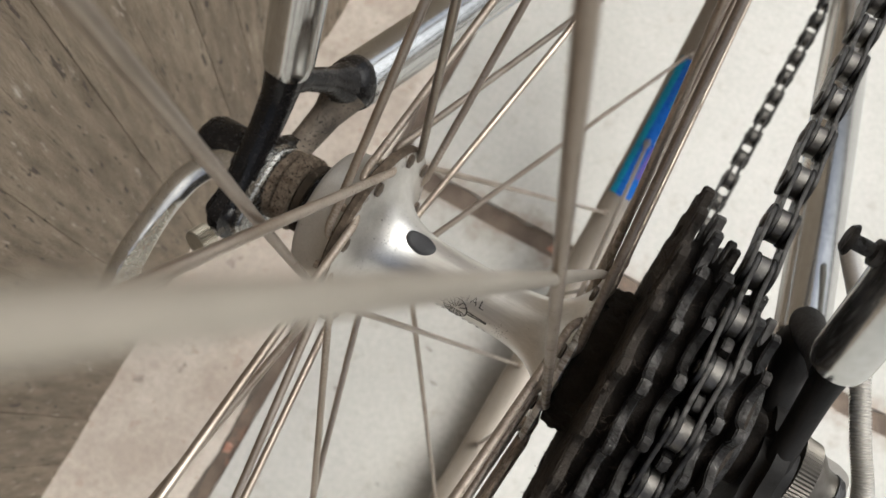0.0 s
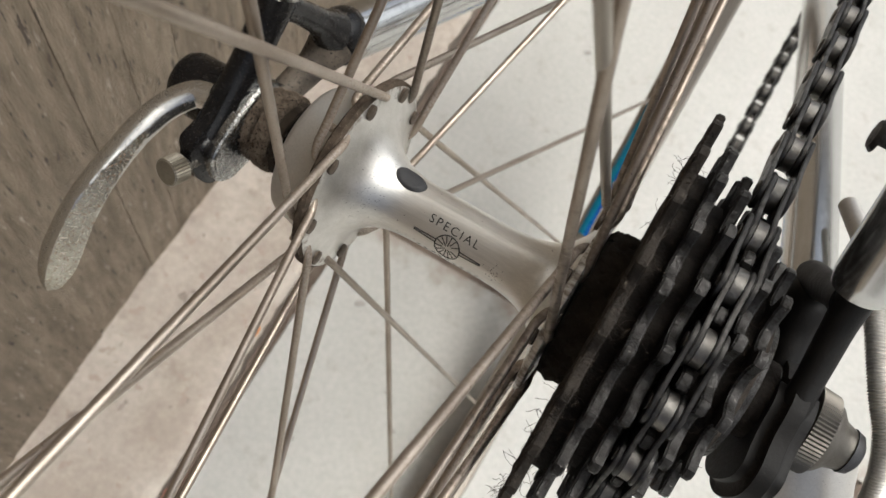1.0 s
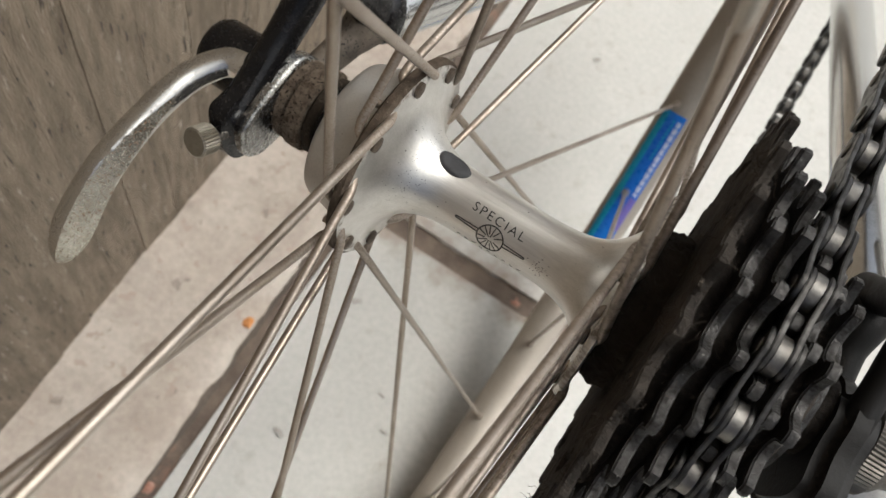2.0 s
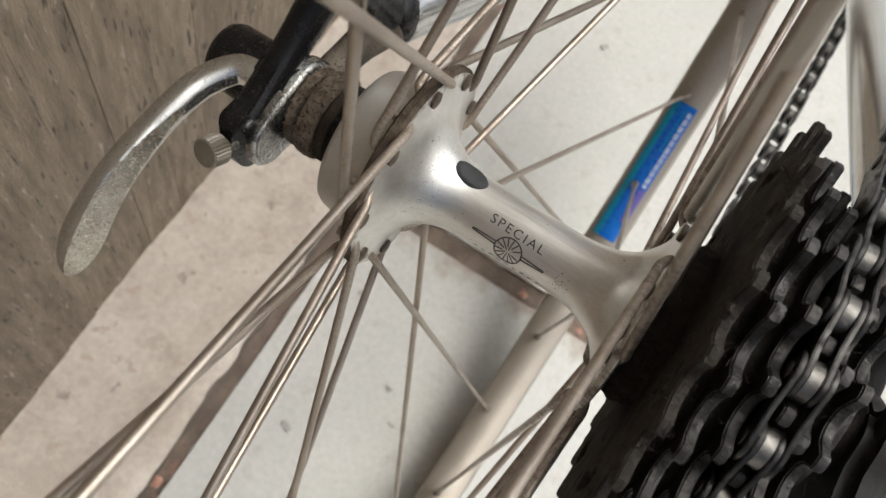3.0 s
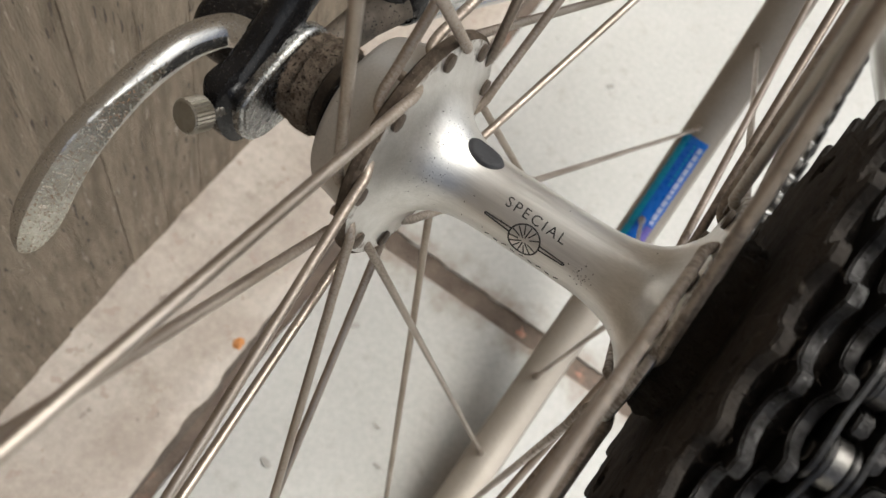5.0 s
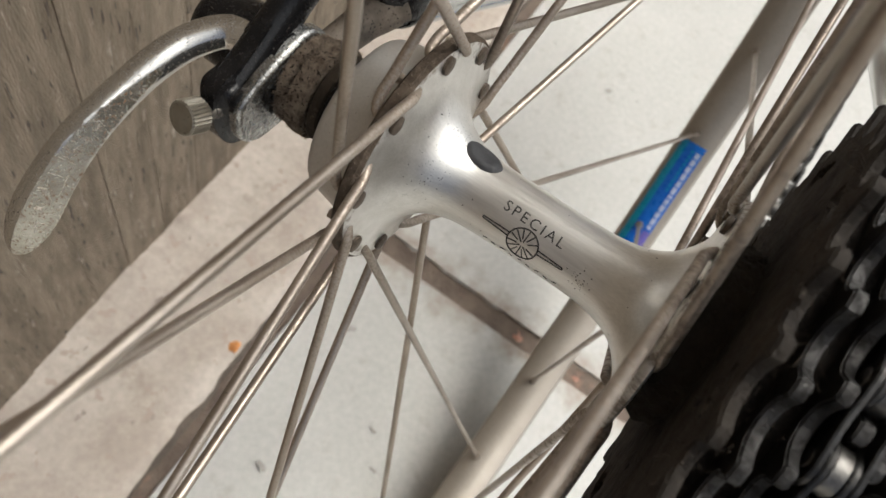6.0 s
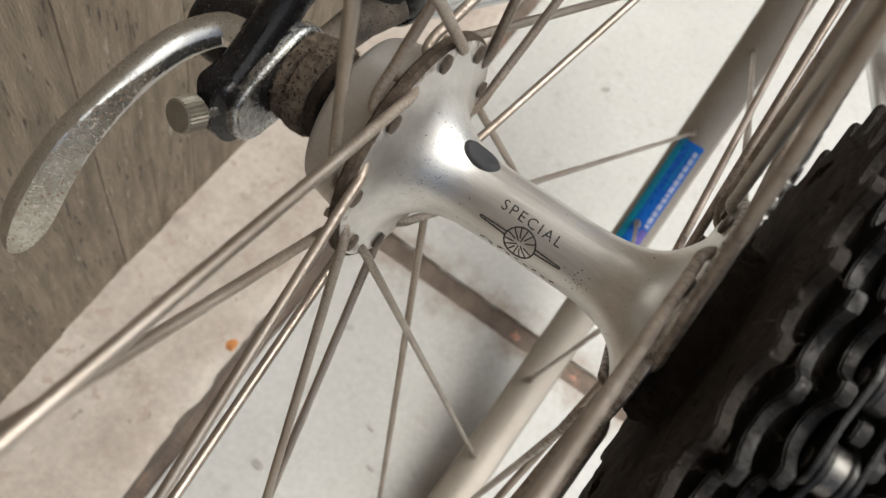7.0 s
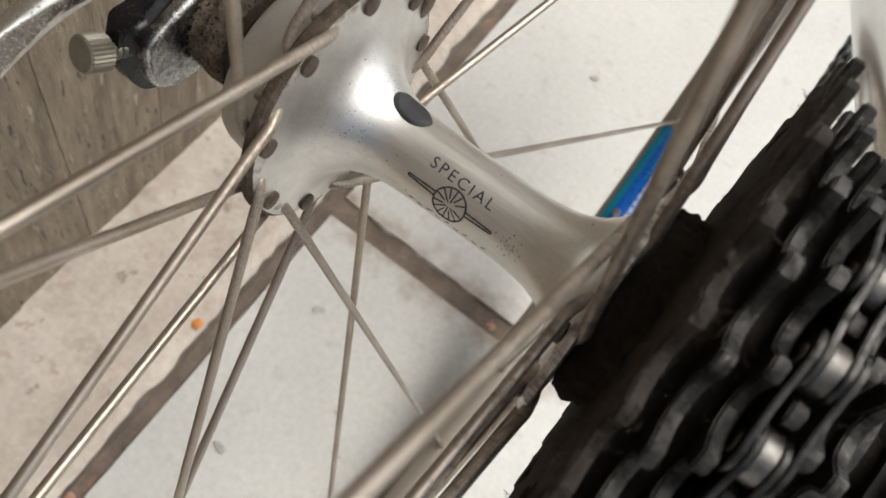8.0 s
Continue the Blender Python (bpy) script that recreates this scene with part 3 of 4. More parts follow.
def sprocket(x, teeth, phase, w=0.0021):
    pitch_r = 0.0127 / (2 * math.sin(math.pi / teeth))
    out = []
    for i in range(teeth):
        c, step = phase + 360 * i / teeth, 360 / teeth
        worn = random.uniform(-0.0004, 0.0004)
        seat = polar(pitch_r, c - step / 2)
        for q in (62, 42, 21, 0, -21, -42, -62):
            d = radians(c - step / 2 + 180 + q)
            out.append((seat.y + 0.0041 * math.cos(d), seat.z + 0.0041 * math.sin(d)))
        tip = pitch_r + 0.0019 + worn
        for f in (-0.115, -0.05, 0.05, 0.115):
            p = polar(tip - 0.0003 * (abs(f) > 0.1), c + f * step)
            out.append((p.y, p.z))
    inner = [(0.0185 * math.cos(radians(a)), 0.0185 * math.sin(radians(a))) for a in range(0, 360, 15)]
    bm = plate(out, x - w / 2, x + w / 2, (inner, *(slot_loop(s) for s in SLOTS if teeth == 23)), 0.00035)
    for f in bm.faces:
        f.material_index = 1 if abs(f.normal.x) > 0.9 else 0
    ob = part("sprocket", bm, COG_DUSTY if teeth == 23 else COG, freewheel, "oily steel sprocket", angle=30)
    ob.data.materials.append(CAKE if teeth == 23 else TAR)
    return ob
COGS = [(0.0285, 23, 99.2), (0.0338, 21, 100.9), (0.0394, 19, 95.0), (0.0448, 17, 97.0), (0.0503, 15, 99.7), (0.0556, 13, 99.0)]
for cog in COGS:
    sprocket(*cog)
for (xa, ta, _), (xb, tb, _) in zip(COGS, COGS[1:]):
    r = 0.0127 / (2 * math.sin(math.pi / tb)) - 0.0065
    part("spacer", lathe([(xa + 0.0011, 0.018), (xa + 0.0011, max(r, 0.0205)), (xb - 0.0011, max(r, 0.0205)), (xb - 0.0011, 0.018)], 40), TAR, freewheel)
part("lockring", lathe([(0.0568, 0.009), (0.0568, 0.0165), (0.0585, 0.0170), (0.0600, 0.0160), (0.0600, 0.009)], 40), COG, freewheel)
part("axle_nut", lathe([(0.0600, 0.005), (0.0600, 0.0085), (0.0605, 0.0090), (0.0645, 0.0090), (0.0650, 0.0085), (0.0650, 0.005)], 28), TAR, bike, "dark oily axle nut")

bm = bmesh.new()
rings = []
for j in range(19):
    ring = []
    for i in range(180):
        a = radians(2 * i)
        edge = 0.0427 + 0.0026 * noise.noise((6 * math.cos(a), 6 * math.sin(a), 3)) + 0.0022 * noise.noise((24 * math.cos(a), 24 * math.sin(a), 8)) + 0.0014 * noise.noise((70 * math.cos(a), 70 * math.sin(a), 5))
        r = 0.0170 + (edge - 0.0170) * j / 18
        y, z = r * math.cos(a), r * math.sin(a)
        lump = 0.0007 * noise.noise((y * 160, z * 160, 1)) + 0.0005 * noise.noise((y * 480, z * 480, 6))
        ring.append(bm.verts.new((0.0273 + 0.6 * lump + 0.0003 * (j == 18), y, z)))
    rings.append(ring)
for p, q in zip(rings, rings[1:]):
    for i in range(180):
        c = (p[i].co + q[(i + 1) % 180].co) / 2
        if not in_slot(c.y, c.z):
            bm.faces.new((p[i], p[(i + 1) % 180], q[(i + 1) % 180], q[i]))
got = bmesh.ops.extrude_face_region(bm, geom=list(bm.faces))
for v in got["geom"]:
    if isinstance(v, bmesh.types.BMVert):
        v.co.x = 0.0282
part("grease_cake", bm, CAKE, freewheel, "lumpy brown-black grease and dust")
random.seed(8)
bm = bmesh.new()
for _ in range(320):
    x, teeth, _p = random.choice(COGS[:1] * 4 + COGS)
    r = 0.0127 / (2 * math.sin(math.pi / teeth)) + random.uniform(-0.006, -0.0005)
    p = polar(r, random.uniform(60, 200), x + random.choice((-1, -1, 1)) * 0.0011)
    pts = [p]
    d = Vector((random.uniform(-1, 0.4), random.uniform(-1, 1), random.uniform(-1, 1))).normalized()
    for k in range(6):
        d = (d + 0.7 * Vector((random.uniform(-1, 1), random.uniform(-1, 1), random.uniform(-1, 1)))).normalized()
        pts.append(pts[-1] + d * random.uniform(0.0004, 0.0009))
    tube(pts, 0.00005, 3, bm)
part("lint", bm, GRIME, freewheel, "fine brown lint stuck in grease", smooth=False)

# chain
def stadium(length, r, waist, n=8):
    pts = []
    for k in range(n + 1):
        q = radians(-90 + 180 * k / n)
        pts.append((length / 2 + r * math.cos(q), r * math.sin(q)))
    pts.append((0, waist))
    for k in range(n + 1):
        q = radians(90 + 180 * k / n)
        pts.append((-length / 2 + r * math.cos(q), r * math.sin(q)))
    pts.append((0, -waist))
    return pts


def link_mesh(outer):
    bm = bmesh.new()
    xs = (0.0027, -0.0027) if outer else (0.00165, -0.00165)
    for x in xs:
        got = plate(stadium(0.0127, 0.0042, 0.0033), x - 0.00045, x + 0.00045, (), 0.0002)
        tmp = bpy.data.meshes.new("t")
        got.to_mesh(tmp)
        got.free()
        bm.from_mesh(tmp)
    for y in (-0.00635, 0.00635):
        r, h = (0.0017, 0.0036) if outer else (0.0038, 0.0012)
        ring = [[bm.verts.new((x, y + rr * math.cos(radians(20 * k)), rr * math.sin(radians(20 * k)))) for k in range(18)] for x, rr in ((-h, r * 0.8), (-h + 0.0002, r), (h - 0.0002, r), (h, r * 0.8))]
        for p, q in zip(ring, ring[1:]):
            for k in range(18):
                bm.faces.new((p[k], p[(k + 1) % 18], q[(k + 1) % 18], q[k])).material_index = 1
        bm.faces.new(ring[0]).material_index = 1
        bm.faces.new(ring[-1]).material_index = 1
    me = finish(bm, True, 35)
    me.materials.append(CHAIN)
    me.materials.append(ROLLER)
    return me


OUTER, INNER = link_mesh(True), link_mesh(False)
chain = new("chain")
chain.parent = bike
tagged(chain, "oily black roller chain")
PR = 0.0127 / (2 * math.sin(math.pi / 17))
start = 97.0 + 180 / 17
pins = [polar(PR, start + i * 360 / 17, 0.0448) for i in range(-1, 8)]
top = pins[0]
ahead = [top + Vector((-0.0002 * i, 0.0127 * math.cos(radians(-11.5)) * i, 0.0127 * math.sin(radians(-11.5)) * i)) for i in range(34, 0, -1)]
last = pins[-1]
way = (Vector((0.0450, 0.006, -0.072)) - last)
down = [last + way.normalized() * 0.0127 * i for i in range(1, int(way.length / 0.0127))]
low0, low1 = Vector((0.0434, 0.030, -0.1355)), Vector((0.0475, 0.45, -0.1775))
run = low1 - low0
lower = [low0 + run.normalized() * 0.0127 * i for i in range(int(run.length / 0.0127))]
def chain_run(points, flip=0):
    for i, (p, q) in enumerate(zip(points, points[1:])):
        d = (q - p).normalized()
        up = Vector((1, 0, 0)).cross(d).normalized()
        side = d.cross(up)
        ob = new("outer_link" if (i + flip) % 2 else "inner_link", OUTER if (i + flip) % 2 else INNER)
        ob.parent = chain
        ob.matrix_basis = Matrix.Translation((p + q) / 2) @ Matrix((side, d, up)).transposed().to_4x4()
chain_run(ahead + pins + down)
chain_run(lower)

# stays and dropouts
def stay(name, a, d, length, r0, r1, mat, label):
    a, d = Vector(a), Vector(d).normalized()
    return part(name, tube([a - d * 0.002, a, a + d * 0.0015, a + d * length * 0.4, a + d * length], [r0 * 0.9, r0 * 0.98, r0, (r0 + r1) / 2, r1], 32), mat, bike, label)
def rounded(loop, n=4):
    m = len(loop)
    pts = spline([(0, *p) for p in loop[-3:] + loop + loop[:3]], n)
    return [(p.y, p.z) for p in pts[3 * n:(m + 3) * n]]


BODY = rounded([(-0.0025, 0.0135), (-0.0100, 0.0100), (-0.0165, 0.0100), (-0.0196, 0.0068), (-0.0205, 0.0005), (-0.0188, -0.0060), (-0.0150, -0.0092), (-0.0080, -0.0100), (0.0, -0.0104), (0.0100, -0.0105), (0.0150, -0.0075), (0.0110, 0.0000), (0.0060, 0.0045), (0.0045, 0.0110)])
BODY_R = rounded([(-0.0025, 0.0135), (-0.0100, 0.0112), (-0.0172, 0.0112), (-0.0212, 0.0068), (-0.0210, -0.0020), (-0.0182, -0.0140), (-0.0125, -0.0235), (-0.0045, -0.0270), (0.0040, -0.0255), (0.0105, -0.0190), (0.0150, -0.0075), (0.0110, 0.0000), (0.0060, 0.0045), (0.0045, 0.0110)])
FACE_LOOP = rounded([(-0.0150, 0.0070), (-0.0176, 0.0045), (-0.0182, -0.0020), (-0.0150, -0.0066), (-0.0080, -0.0080), (0.0, -0.0084), (0.0080, -0.0070), (0.0090, 0.0030), (0.0040, 0.0098), (-0.0070, 0.0092)])
def frame_end(sx, shift, web, thin, foot, stay_r):
    """A forged dropout with two arms and a web round a three-cornered opening, and the two chrome stays that end in it."""
    def at(x, y, z):
        return Vector((sx * (x - shift), y, z))
    seat = stay("seat_stay", at(0.0690, 0.0200, 0.0280), (-0.1 * sx, 0.465, 0.88), 0.40, 0.0061, 0.0075, CHROME_CLEAN, "chrome seat stay tube")
    stay("chain_stay", at(*foot), (-0.08 * sx, 0.876, -0.476), 0.38, stay_r, 0.010, CHROME_CLEAN, "chrome chain stay tube")
    bm = plate(BODY if sx < 0 else BODY_R, sx * (0.0672 - shift), sx * (0.0755 - shift), (), 0.0026)
    body = len(bm.faces)
    arms = (
        ([(0.0687, 0.0214, 0.0303), (0.0690, 0.0200, 0.0280), (0.0702, 0.0140, 0.0200), (0.0712, 0.0050, 0.0130), (0.0716, -0.0050, 0.0075), (0.0716, -0.0145, 0.0030)], [0.0058, 0.0058, 0.0047, 0.0043, 0.0045, 0.0050]),
        ([(0.0692, 0.0172, 0.0235), (0.0684, 0.0225, 0.0160), (0.0678, 0.0285, 0.0065), (0.0676, 0.0335, -0.0035)], web),
        ([foot, (foot[0] + 0.0002, foot[1] - 0.0027, foot[2] + 0.0016), (0.0690, 0.0240 if sx < 0 else 0.0200, -0.0068 if sx < 0 else -0.0045), (0.0706, 0.0120, -0.0072), (0.0712, 0.0020, -0.0055)], [stay_r * 1.06, stay_r * 1.05, 0.0047, 0.0040, 0.0044]))
    for k, (line, radii) in enumerate(arms):
        before = len(bm.faces)
        pts = spline([at(*p) for p in line], 5)
        xs = [i * 5 for i in range(len(radii))]
        tube(pts, [float(np.interp(i, xs, radii)) * (thin if k == 0 and i > 4 else 1) for i in range(len(pts))], 24, bm, flat=0.9, side=(1, 0, 0))
        bm.faces.ensure_lookup_table()
        for f in bm.faces[before:]:
            f.material_index = 1 if k == 2 and sx < 0 and f.calc_center_median().y < 0.031 else 0
    if sx > 0:
        for f in bm.faces[:body]:
            f.material_index = 2 if f.normal.x < -0.5 else 0
    drop = part("dropout", bm, BLACK if sx < 0 else BLACK_DULL, bike, "black enamelled dropout", angle=50)
    drop.data.materials.append(DUSTY_BLACK)
    drop.data.materials.append(TAR)
    return seat, drop


seat_l, dropout_l = frame_end(-1, 0.0, [0.0038, 0.0030, 0.0036, 0.0070], 1.0, (0.0674, 0.0364, -0.0067), 0.0076)
seat_r, dropout_r = frame_end(1, 0.0026, [0.0040, 0.0034, 0.0038, 0.0056], 0.76, (0.0682, 0.0290, -0.0030), 0.0064)
part("bare_face", plate(FACE_LOOP, -0.0690, -0.0656, (), 0.0009), PITTED, dropout_l, "pitted bare metal face")

# quick release
LEVER = [(-0.0690, -0.0030, 0.0052), (-0.0768, -0.0040, 0.0068), (-0.0805, -0.0058, 0.0070), (-0.0838, -0.0115, 0.0066), (-0.0853, -0.0183, 0.0060), (-0.0862, -0.0255, 0.0046), (-0.0867, -0.0335, 0.0028), (-0.0871, -0.0403, 0.0002), (-0.0876, -0.0472, -0.0042), (-0.0880, -0.0542, -0.0100), (-0.0881, -0.0592, -0.0146)]
lp = spline(LEVER, 20)
m = len(lp) - 1
FACE = Vector((1.25, -0.27, 0.55))
def lever_at(i):
    """Radius, facet height, and axes of the lever at its i-th ring."""
    f = i / m
    r = 0.0034 + 0.0013 * min(1.0, max(0.0, (f - 0.50) / 0.4))
    left = (m - i) / 32
    if left < 1:
        r *= math.sqrt(max(0.01, 1 - (1 - left) ** 1.5))
    d = (lp[min(i + 1, m)] - lp[max(i - 1, 0)]).normalized()
    u = (FACE - FACE.dot(d) * d).normalized()
    g = min(1.0, max(0.0, (f - 0.36) / 0.40))
    cut = 0.38 * g * g * (3 - 2 * g)
    return r, r * (1 - cut), d, u, d.cross(u)
bm = bmesh.new()
rings = []
for i, q in enumerate(lp):
    r, h, d, u, v = lever_at(i)
    rings.append([bm.verts.new(q + min(r * math.cos(2 * math.pi * k / 56), h) * u + r * math.sin(2 * math.pi * k / 56) * v) for k in range(56)])
for i, (p, q) in enumerate(zip(rings, rings[1:])):
    r, h, d, u, v = lever_at(i)
    for k in range(56):
        flat = h < 0.985 * r and min(math.cos(2 * math.pi * k / 56), math.cos(2 * math.pi * (k + 1) / 56)) * r > h * 0.98
        bm.faces.new((p[k], p[(k + 1) % 56], q[(k + 1) % 56], q[k])).material_index = 1 if flat else 0
bm.faces.new(rings[0]); bm.faces.new(rings[-1])
lever = part("quick_release_lever", bm, CHROME, bike, "pitted chrome lever with worn stamped letters", angle=35)
lever.data.materials.append(FACET)
random.seed(21)
bm = bmesh.new()
i = int(m * 0.60)
while i < m - 20:
    r, h, d, u, v = lever_at(i)
    for k in range(random.choice((3, 4, 4))):
        a0 = Vector((random.uniform(-0.0008, 0.0008), random.uniform(-0.0016, 0.0016)))
        b0 = a0 + random.choice((Vector((0.0, 0.0015)), Vector((0.0, 0.0013)), Vector((0.0012, 0.0))))
        w0 = [lp[i] + (h - 0.00009) * u + q.x * d + q.y * v for q in (a0, b0)]
        tube(w0, 0.00016, 6, bm)
    i += 8
part("stamped_lettering", bm, WORN, lever, "worn raised lettering bars")
part("quick_release_cap", lathe([(-0.0905, 0.002), (-0.0903, 0.0055), (-0.0892, 0.0072), (-0.0875, 0.0080), (-0.0800, 0.0082), (-0.0765, 0.0080), (-0.0750, 0.0070), (-0.0750, 0.003)], 40), BLACK, bike, "black round cap")
cd = (Vector(LEVER[0]) - Vector(LEVER[1])).normalized()
part("lever_collar", tube([Vector(LEVER[1]) + cd * q for q in (0.0052, 0.0048, 0.0038, 0.0028, 0.0024, 0.0030)], [0.0031, 0.0040, 0.0044, 0.0040, 0.0031, 0.0028], 32), CHROME, lever)
screw_dir = (Vector((-0.0715, -0.0275, 0.0088)) - Vector((-0.0705, -0.0178, 0.0030))).normalized()
base = Vector((-0.0705, -0.0165, 0.0024))
bm = bmesh.new()
pts, rr = [], []
for i in range(25):
    pts.append(base + screw_dir * (0.0145 * i / 24 - 0.0070))
    rr.append(0.0014 if i % 2 else 0.0017)
tube(pts, rr, 14, bm)
part("adjuster_screw", bm, GREY_NUT, bike, "threaded adjuster screw")
kb = base + screw_dir * 0.0062
bm = bmesh.new()
u = Vector((1, 0, 0)).cross(screw_dir).normalized()
v = screw_dir.cross(u)
rings = []
for d, r in ((0, 0.0027), (0.0003, 0.0033), (0.0044, 0.0033), (0.0047, 0.0029)):
    rings.append([bm.verts.new(kb + screw_dir * d + (r + (0.00014 if k % 2 else -0.00014) * (0 < d < 0.0046)) * (math.cos(2 * math.pi * k / 56) * u + math.sin(2 * math.pi * k / 56) * v)) for k in range(56)])
for p, q in zip(rings, rings[1:]):
    for k in range(56):
        bm.faces.new((p[k], p[(k + 1) % 56], q[(k + 1) % 56], q[k]))
bm.faces.new(rings[0]); bm.faces.new(rings[-1])
part("adjuster_knob", bm, NICKEL, bike, "knurled nickel knob", angle=20)

# skewer nut on the drive side
bm = bmesh.new()
rings = []
for x, r in ((0.0735, 0.0080), (0.0738, 0.0094), (0.0780, 0.0090), (0.0783, 0.0080)):
    rings.append([bm.verts.new(polar(r + (0.00017 if k % 2 else -0.00017) * (0.0737 < x < 0.0782), k * 360 / 128, x)) for k in range(128)])
for p, q in zip(rings, rings[1:]):
    for k in range(128):
        bm.faces.new((p[k], p[(k + 1) % 128], q[(k + 1) % 128], q[k]))
bm.faces.new(rings[0]); bm.faces.new(rings[-1])
nut = part("skewer_nut", bm, GREY_NUT, bike, "ribbed alloy skewer nut", angle=20)
part("nut_cone", lathe([(0.0782, 0.004), (0.0782, 0.0083), (0.0795, 0.0076), (0.0812, 0.0056), (0.0835, 0.0048), (0.0855, 0.0042), (0.0863, 0.0028), (0.0864, 0.001)], 36), GREY_NUT, nut, "dark metal cone")
part("tip_cap", lathe([(0.0840, 0.0020), (0.0840, 0.0050), (0.0856, 0.0045), (0.0866, 0.0030), (0.0868, 0.001)], 30), RUBBER, nut, "black worn tip")
# mudguard eyelet screw on the drive-side seat stay
E1 = Vector((0.0525, 0.0321, 0.0511))
ax1 = Vector((1.0, 0.02, -0.05)).normalized()
part("eyelet_screw", tube([E1 - ax1 * 0.0012, E1 - ax1 * 0.0010, E1 - ax1 * 0.0002, E1, E1 + ax1 * 0.0002, E1 + ax1 * 0.004, E1 + ax1 * 0.0042, E1 + ax1 * 0.0095], [0.0009, 0.0025, 0.0031, 0.0031, 0.0015, 0.0015, 0.0026, 0.0028], 24), COG, seat_r, "dark domed screw")
# gear cable housing
bm = bmesh.new()
path = spline([(0.066, 0.060, -0.006), (0.0735, 0.038, 0.006), (0.0772, 0.0258, 0.0080), (0.0835, 0.0130, 0.0060), (0.0895, 0.0030, 0.0030), (0.094, -0.006, -0.006), (0.096, -0.012, -0.022), (0.092, -0.012, -0.040)], 40)
tube(path, [0.00245 if i % 2 else 0.00200 for i in range(len(path))], 14, bm)
part("cable_housing", bm, ALLOY_DUSTY, bike, "coiled steel gear cable housing", angle=80)
# rear derailleur
rear = part("derailleur_body", tube(spline([(0.0820, 0.005, -0.018), (0.0860, -0.002, -0.025), (0.0915, -0.008, -0.034), (0.0950, -0.014, -0.048)], 6), 0.0118, 28, flat=0.85), ALLOY_DUSTY, bike, "polished alloy derailleur body")
part("cage", tube(spline([(0.0860, -0.004, -0.034), (0.0700, 0.008, -0.052), (0.0520, 0.014, -0.072), (0.0490, 0.030, -0.088), (0.0490, 0.044, -0.100)], 6), 0.0045, 14, flat=0.5), TAR, rear, "oily black cage")
part("hanger_bolt", lathe([(0.066, 0.003), (0.066, 0.0068), (0.0765, 0.0068), (0.0775, 0.006), (0.0775, 0.003)], 30), COG, rear).location = (0, 0.006, -0.014)
for y, z in ((0.014, -0.072), (0.044, -0.100)):
    p = part("jockey_wheel", lathe([(0.0430, 0.004), (0.0430, 0.0185), (0.0436, 0.0192), (0.0464, 0.0192), (0.0470, 0.0185), (0.0470, 0.004)], 40), RUBBER, rear)
    p.location = (0, y, z)

# ---- small things on the floor ----
def pebble(name, x, y, z, r, mat, label, category):
    bm = bmesh.new()
    bmesh.ops.create_icosphere(bm, subdivisions=3, radius=r)
    for v in bm.verts:
        v.co *= 1 + 0.55 * noise.noise(v.co * 1.6 / r) + 0.2 * noise.noise(v.co * 4.5 / r)
        v.co.z *= 0.55
    ob = new(name, finish(bm))
    ob.data.materials.append(mat)
    ob.location = (x, y, z + 0.4 * r)
    return tagged(ob, label, category)
ORANGE = material("orange_crumb", (0.62, 0.28, 0.09), 0.8, 0.0, (0.5, 0.2, 0.06), 300, 900, 0.3)
BRICK = material("brick_crumb", (0.50, 0.33, 0.25), 0.9, 0.0, (0.30, 0.11, 0.07), 200, 900, 0.6)
pebble("crumb", -0.0890, 0.0214, 0.0095, 0.0030, ORANGE, "small orange crumb lying on the mortar footing", "crumb")
pebble("brick_chip", 0.0455, 0.1330, -0.0050, 0.0040, BRICK, "red brick chip lodged in the floor joint", "brick chip")
pebble("brick_chip", 0.0560, 0.1310, -0.0050, 0.0026, BRICK, "red brick chip lodged in the floor joint", "brick chip")
pebble("brick_chip", 0.0900, 0.1330, -0.0050, 0.0036, BRICK, "red brick chip lodged in the floor joint", "brick chip")
pebble("brick_chip", CRACK - 0.0015, -0.0840, -0.0040, 0.0034, BRICK, "red brick chip lodged in the gap beside the mortar footing", "brick chip")

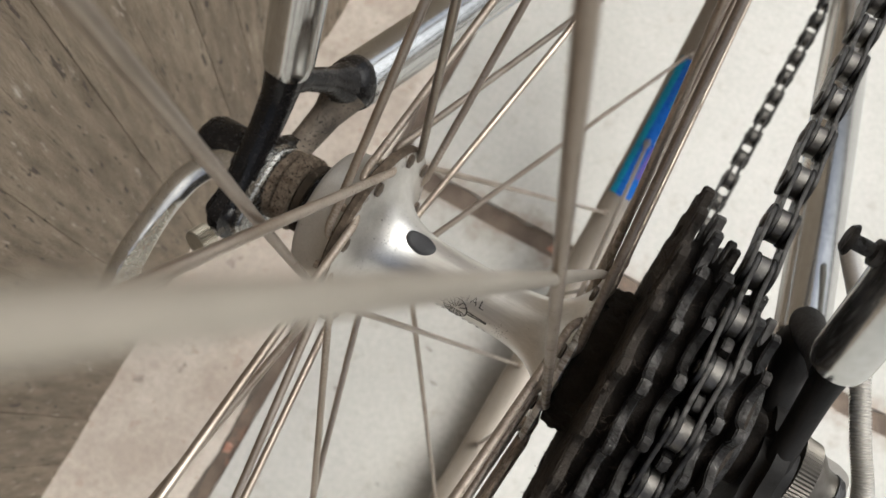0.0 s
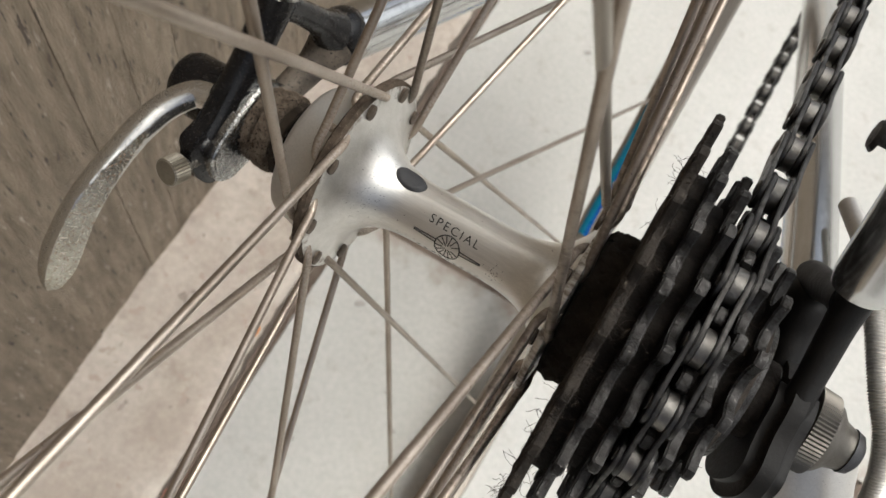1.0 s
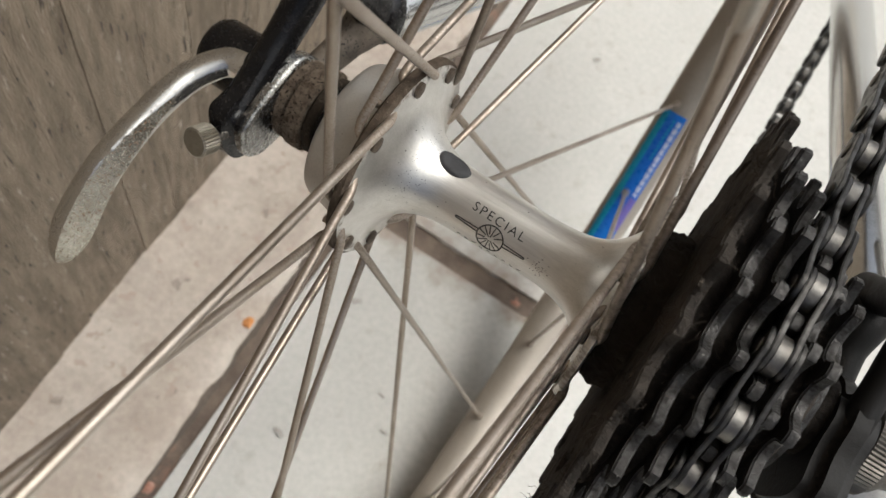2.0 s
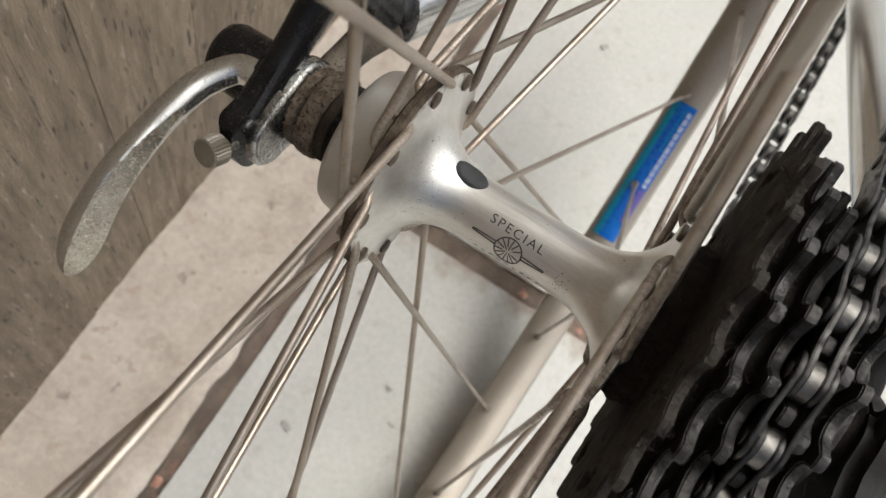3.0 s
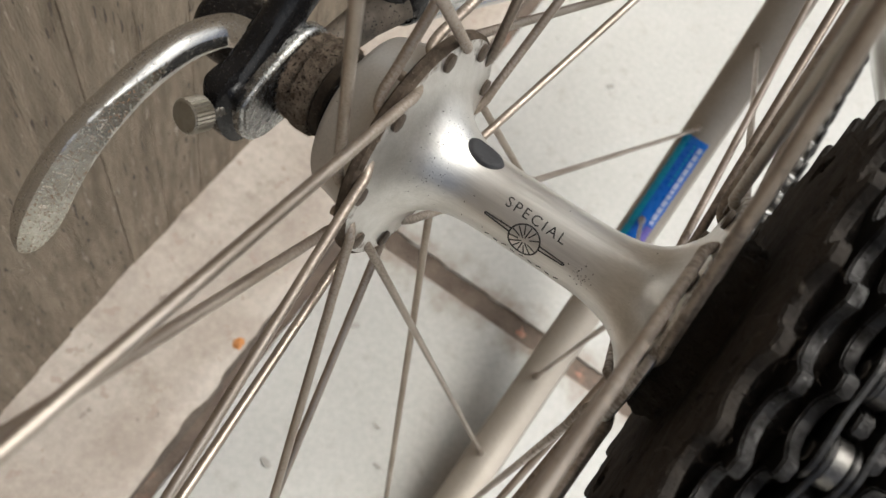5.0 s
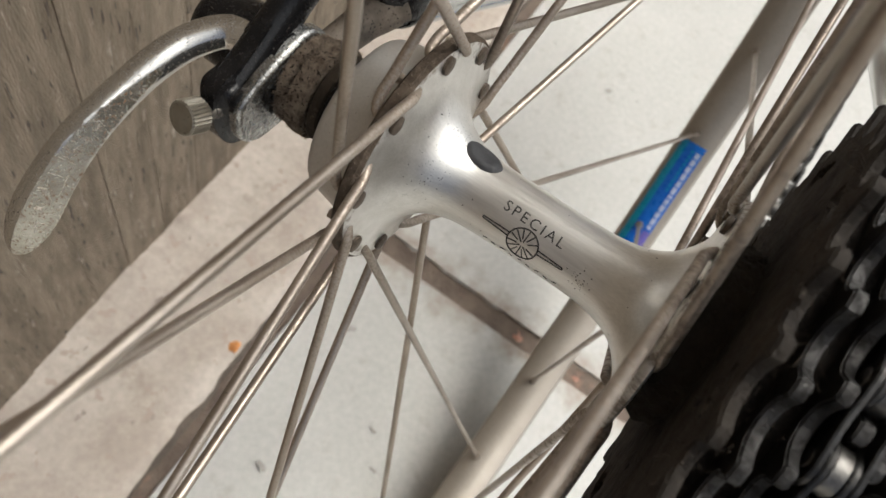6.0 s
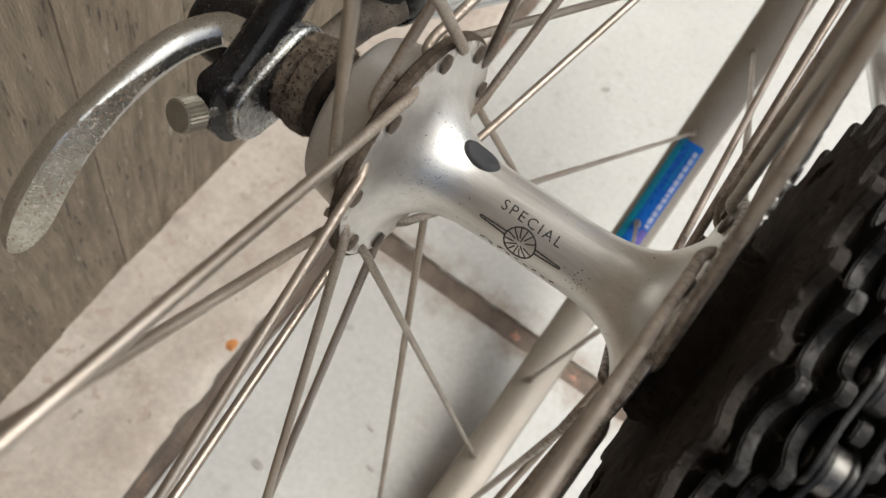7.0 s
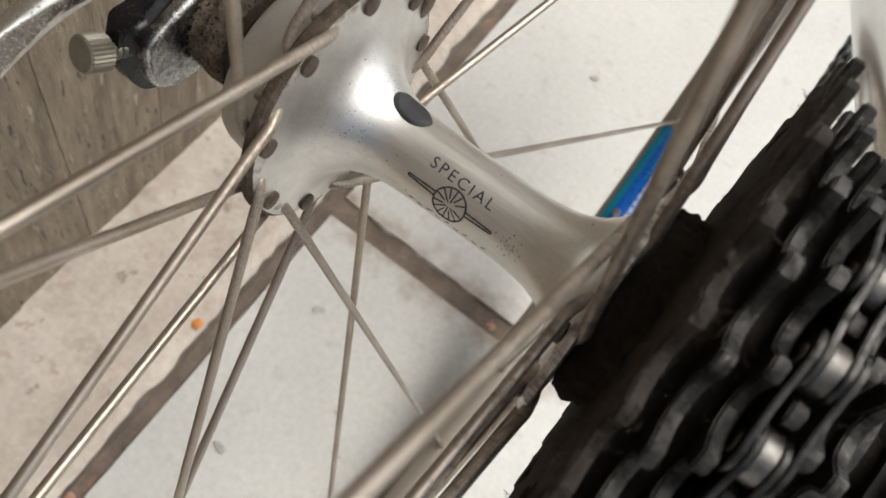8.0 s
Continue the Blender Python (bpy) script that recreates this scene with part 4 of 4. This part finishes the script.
# dark specks on the cement
SPECK = material("dirt_speck", (0.44, 0.42, 0.385), 0.9, 0.0, (0.30, 0.275, 0.245), 300, 900, 0.3)
random.seed(14)
bm = bmesh.new()
spots = [(0.0055, 0.3408, 0.0030), (0.0140, 0.0121, 0.0022), (0.0014, 0.0305, 0.0022), (-0.0436, 0.0725, 0.0034), (-0.0381, -0.0210, 0.0030)]
spots += [(random.uniform(-0.06, 0.55), random.uniform(-0.25, 0.6), random.uniform(0.0004, 0.0014)) for _ in range(34)]
for x, y, r in spots:
    if abs(y - JOINT) < 0.014:
        continue
    q0 = random.uniform(0, 6.28)
    vs = []
    for k in range(14):
        q = k * 2 * math.pi / 14
        rr = r * (1 + 0.35 * math.sin(2 * q + q0) + random.uniform(-0.15, 0.15))
        vs.append(bm.verts.new((x + rr * math.cos(q), y + 0.7 * rr * math.sin(q), 0.0012)))
    c = bm.verts.new((x, y, 0.0016))
    for k in range(14):
        bm.faces.new((vs[k], vs[(k + 1) % 14], c))
me = finish(bm)
me.materials.append(SPECK)
tagged(new("floor_specks", me), "small dark dirt specks scattered over the cement", "dirt", kind="stuff")
random.seed(40)
STAIN = material("footing_stain", (0.40, 0.345, 0.29), 0.95, 0.0, (0.27, 0.23, 0.19), 300, 900, 0.4)
bm = bmesh.new()
spots = [(-0.1365, 0.0167, 0.0038), (-0.1330, 0.0225, 0.0020), (-0.1208, 0.0842, 0.0030), (-0.1474, -0.0717, 0.0034), (-0.1281, -0.0539, 0.0026)]
spots += [(random.uniform(-0.158, -0.095), random.uniform(-0.2, 0.3), random.uniform(0.0005, 0.0013)) for _ in range(18)]
for x, y, r in spots:
    q0 = random.uniform(0, 6.28)
    vs = []
    for k in range(22):
        q = k * 2 * math.pi / 22
        rr = r * (1 + 0.45 * math.sin(2 * q + q0) + 0.25 * math.sin(5 * q + 2 * q0) + random.uniform(-0.15, 0.15))
        vs.append(bm.verts.new((x + 0.55 * rr * math.cos(q), y + rr * math.sin(q), 0.0136)))
    c = bm.verts.new((x, y, 0.0139))
    for k in range(22):
        bm.faces.new((vs[k], vs[(k + 1) % 22], c))
me = finish(bm)
me.materials.append(STAIN)
tagged(new("footing_stains", me), "small dark dirt crusts scattered over the mortar footing", "dirt", kind="stuff")
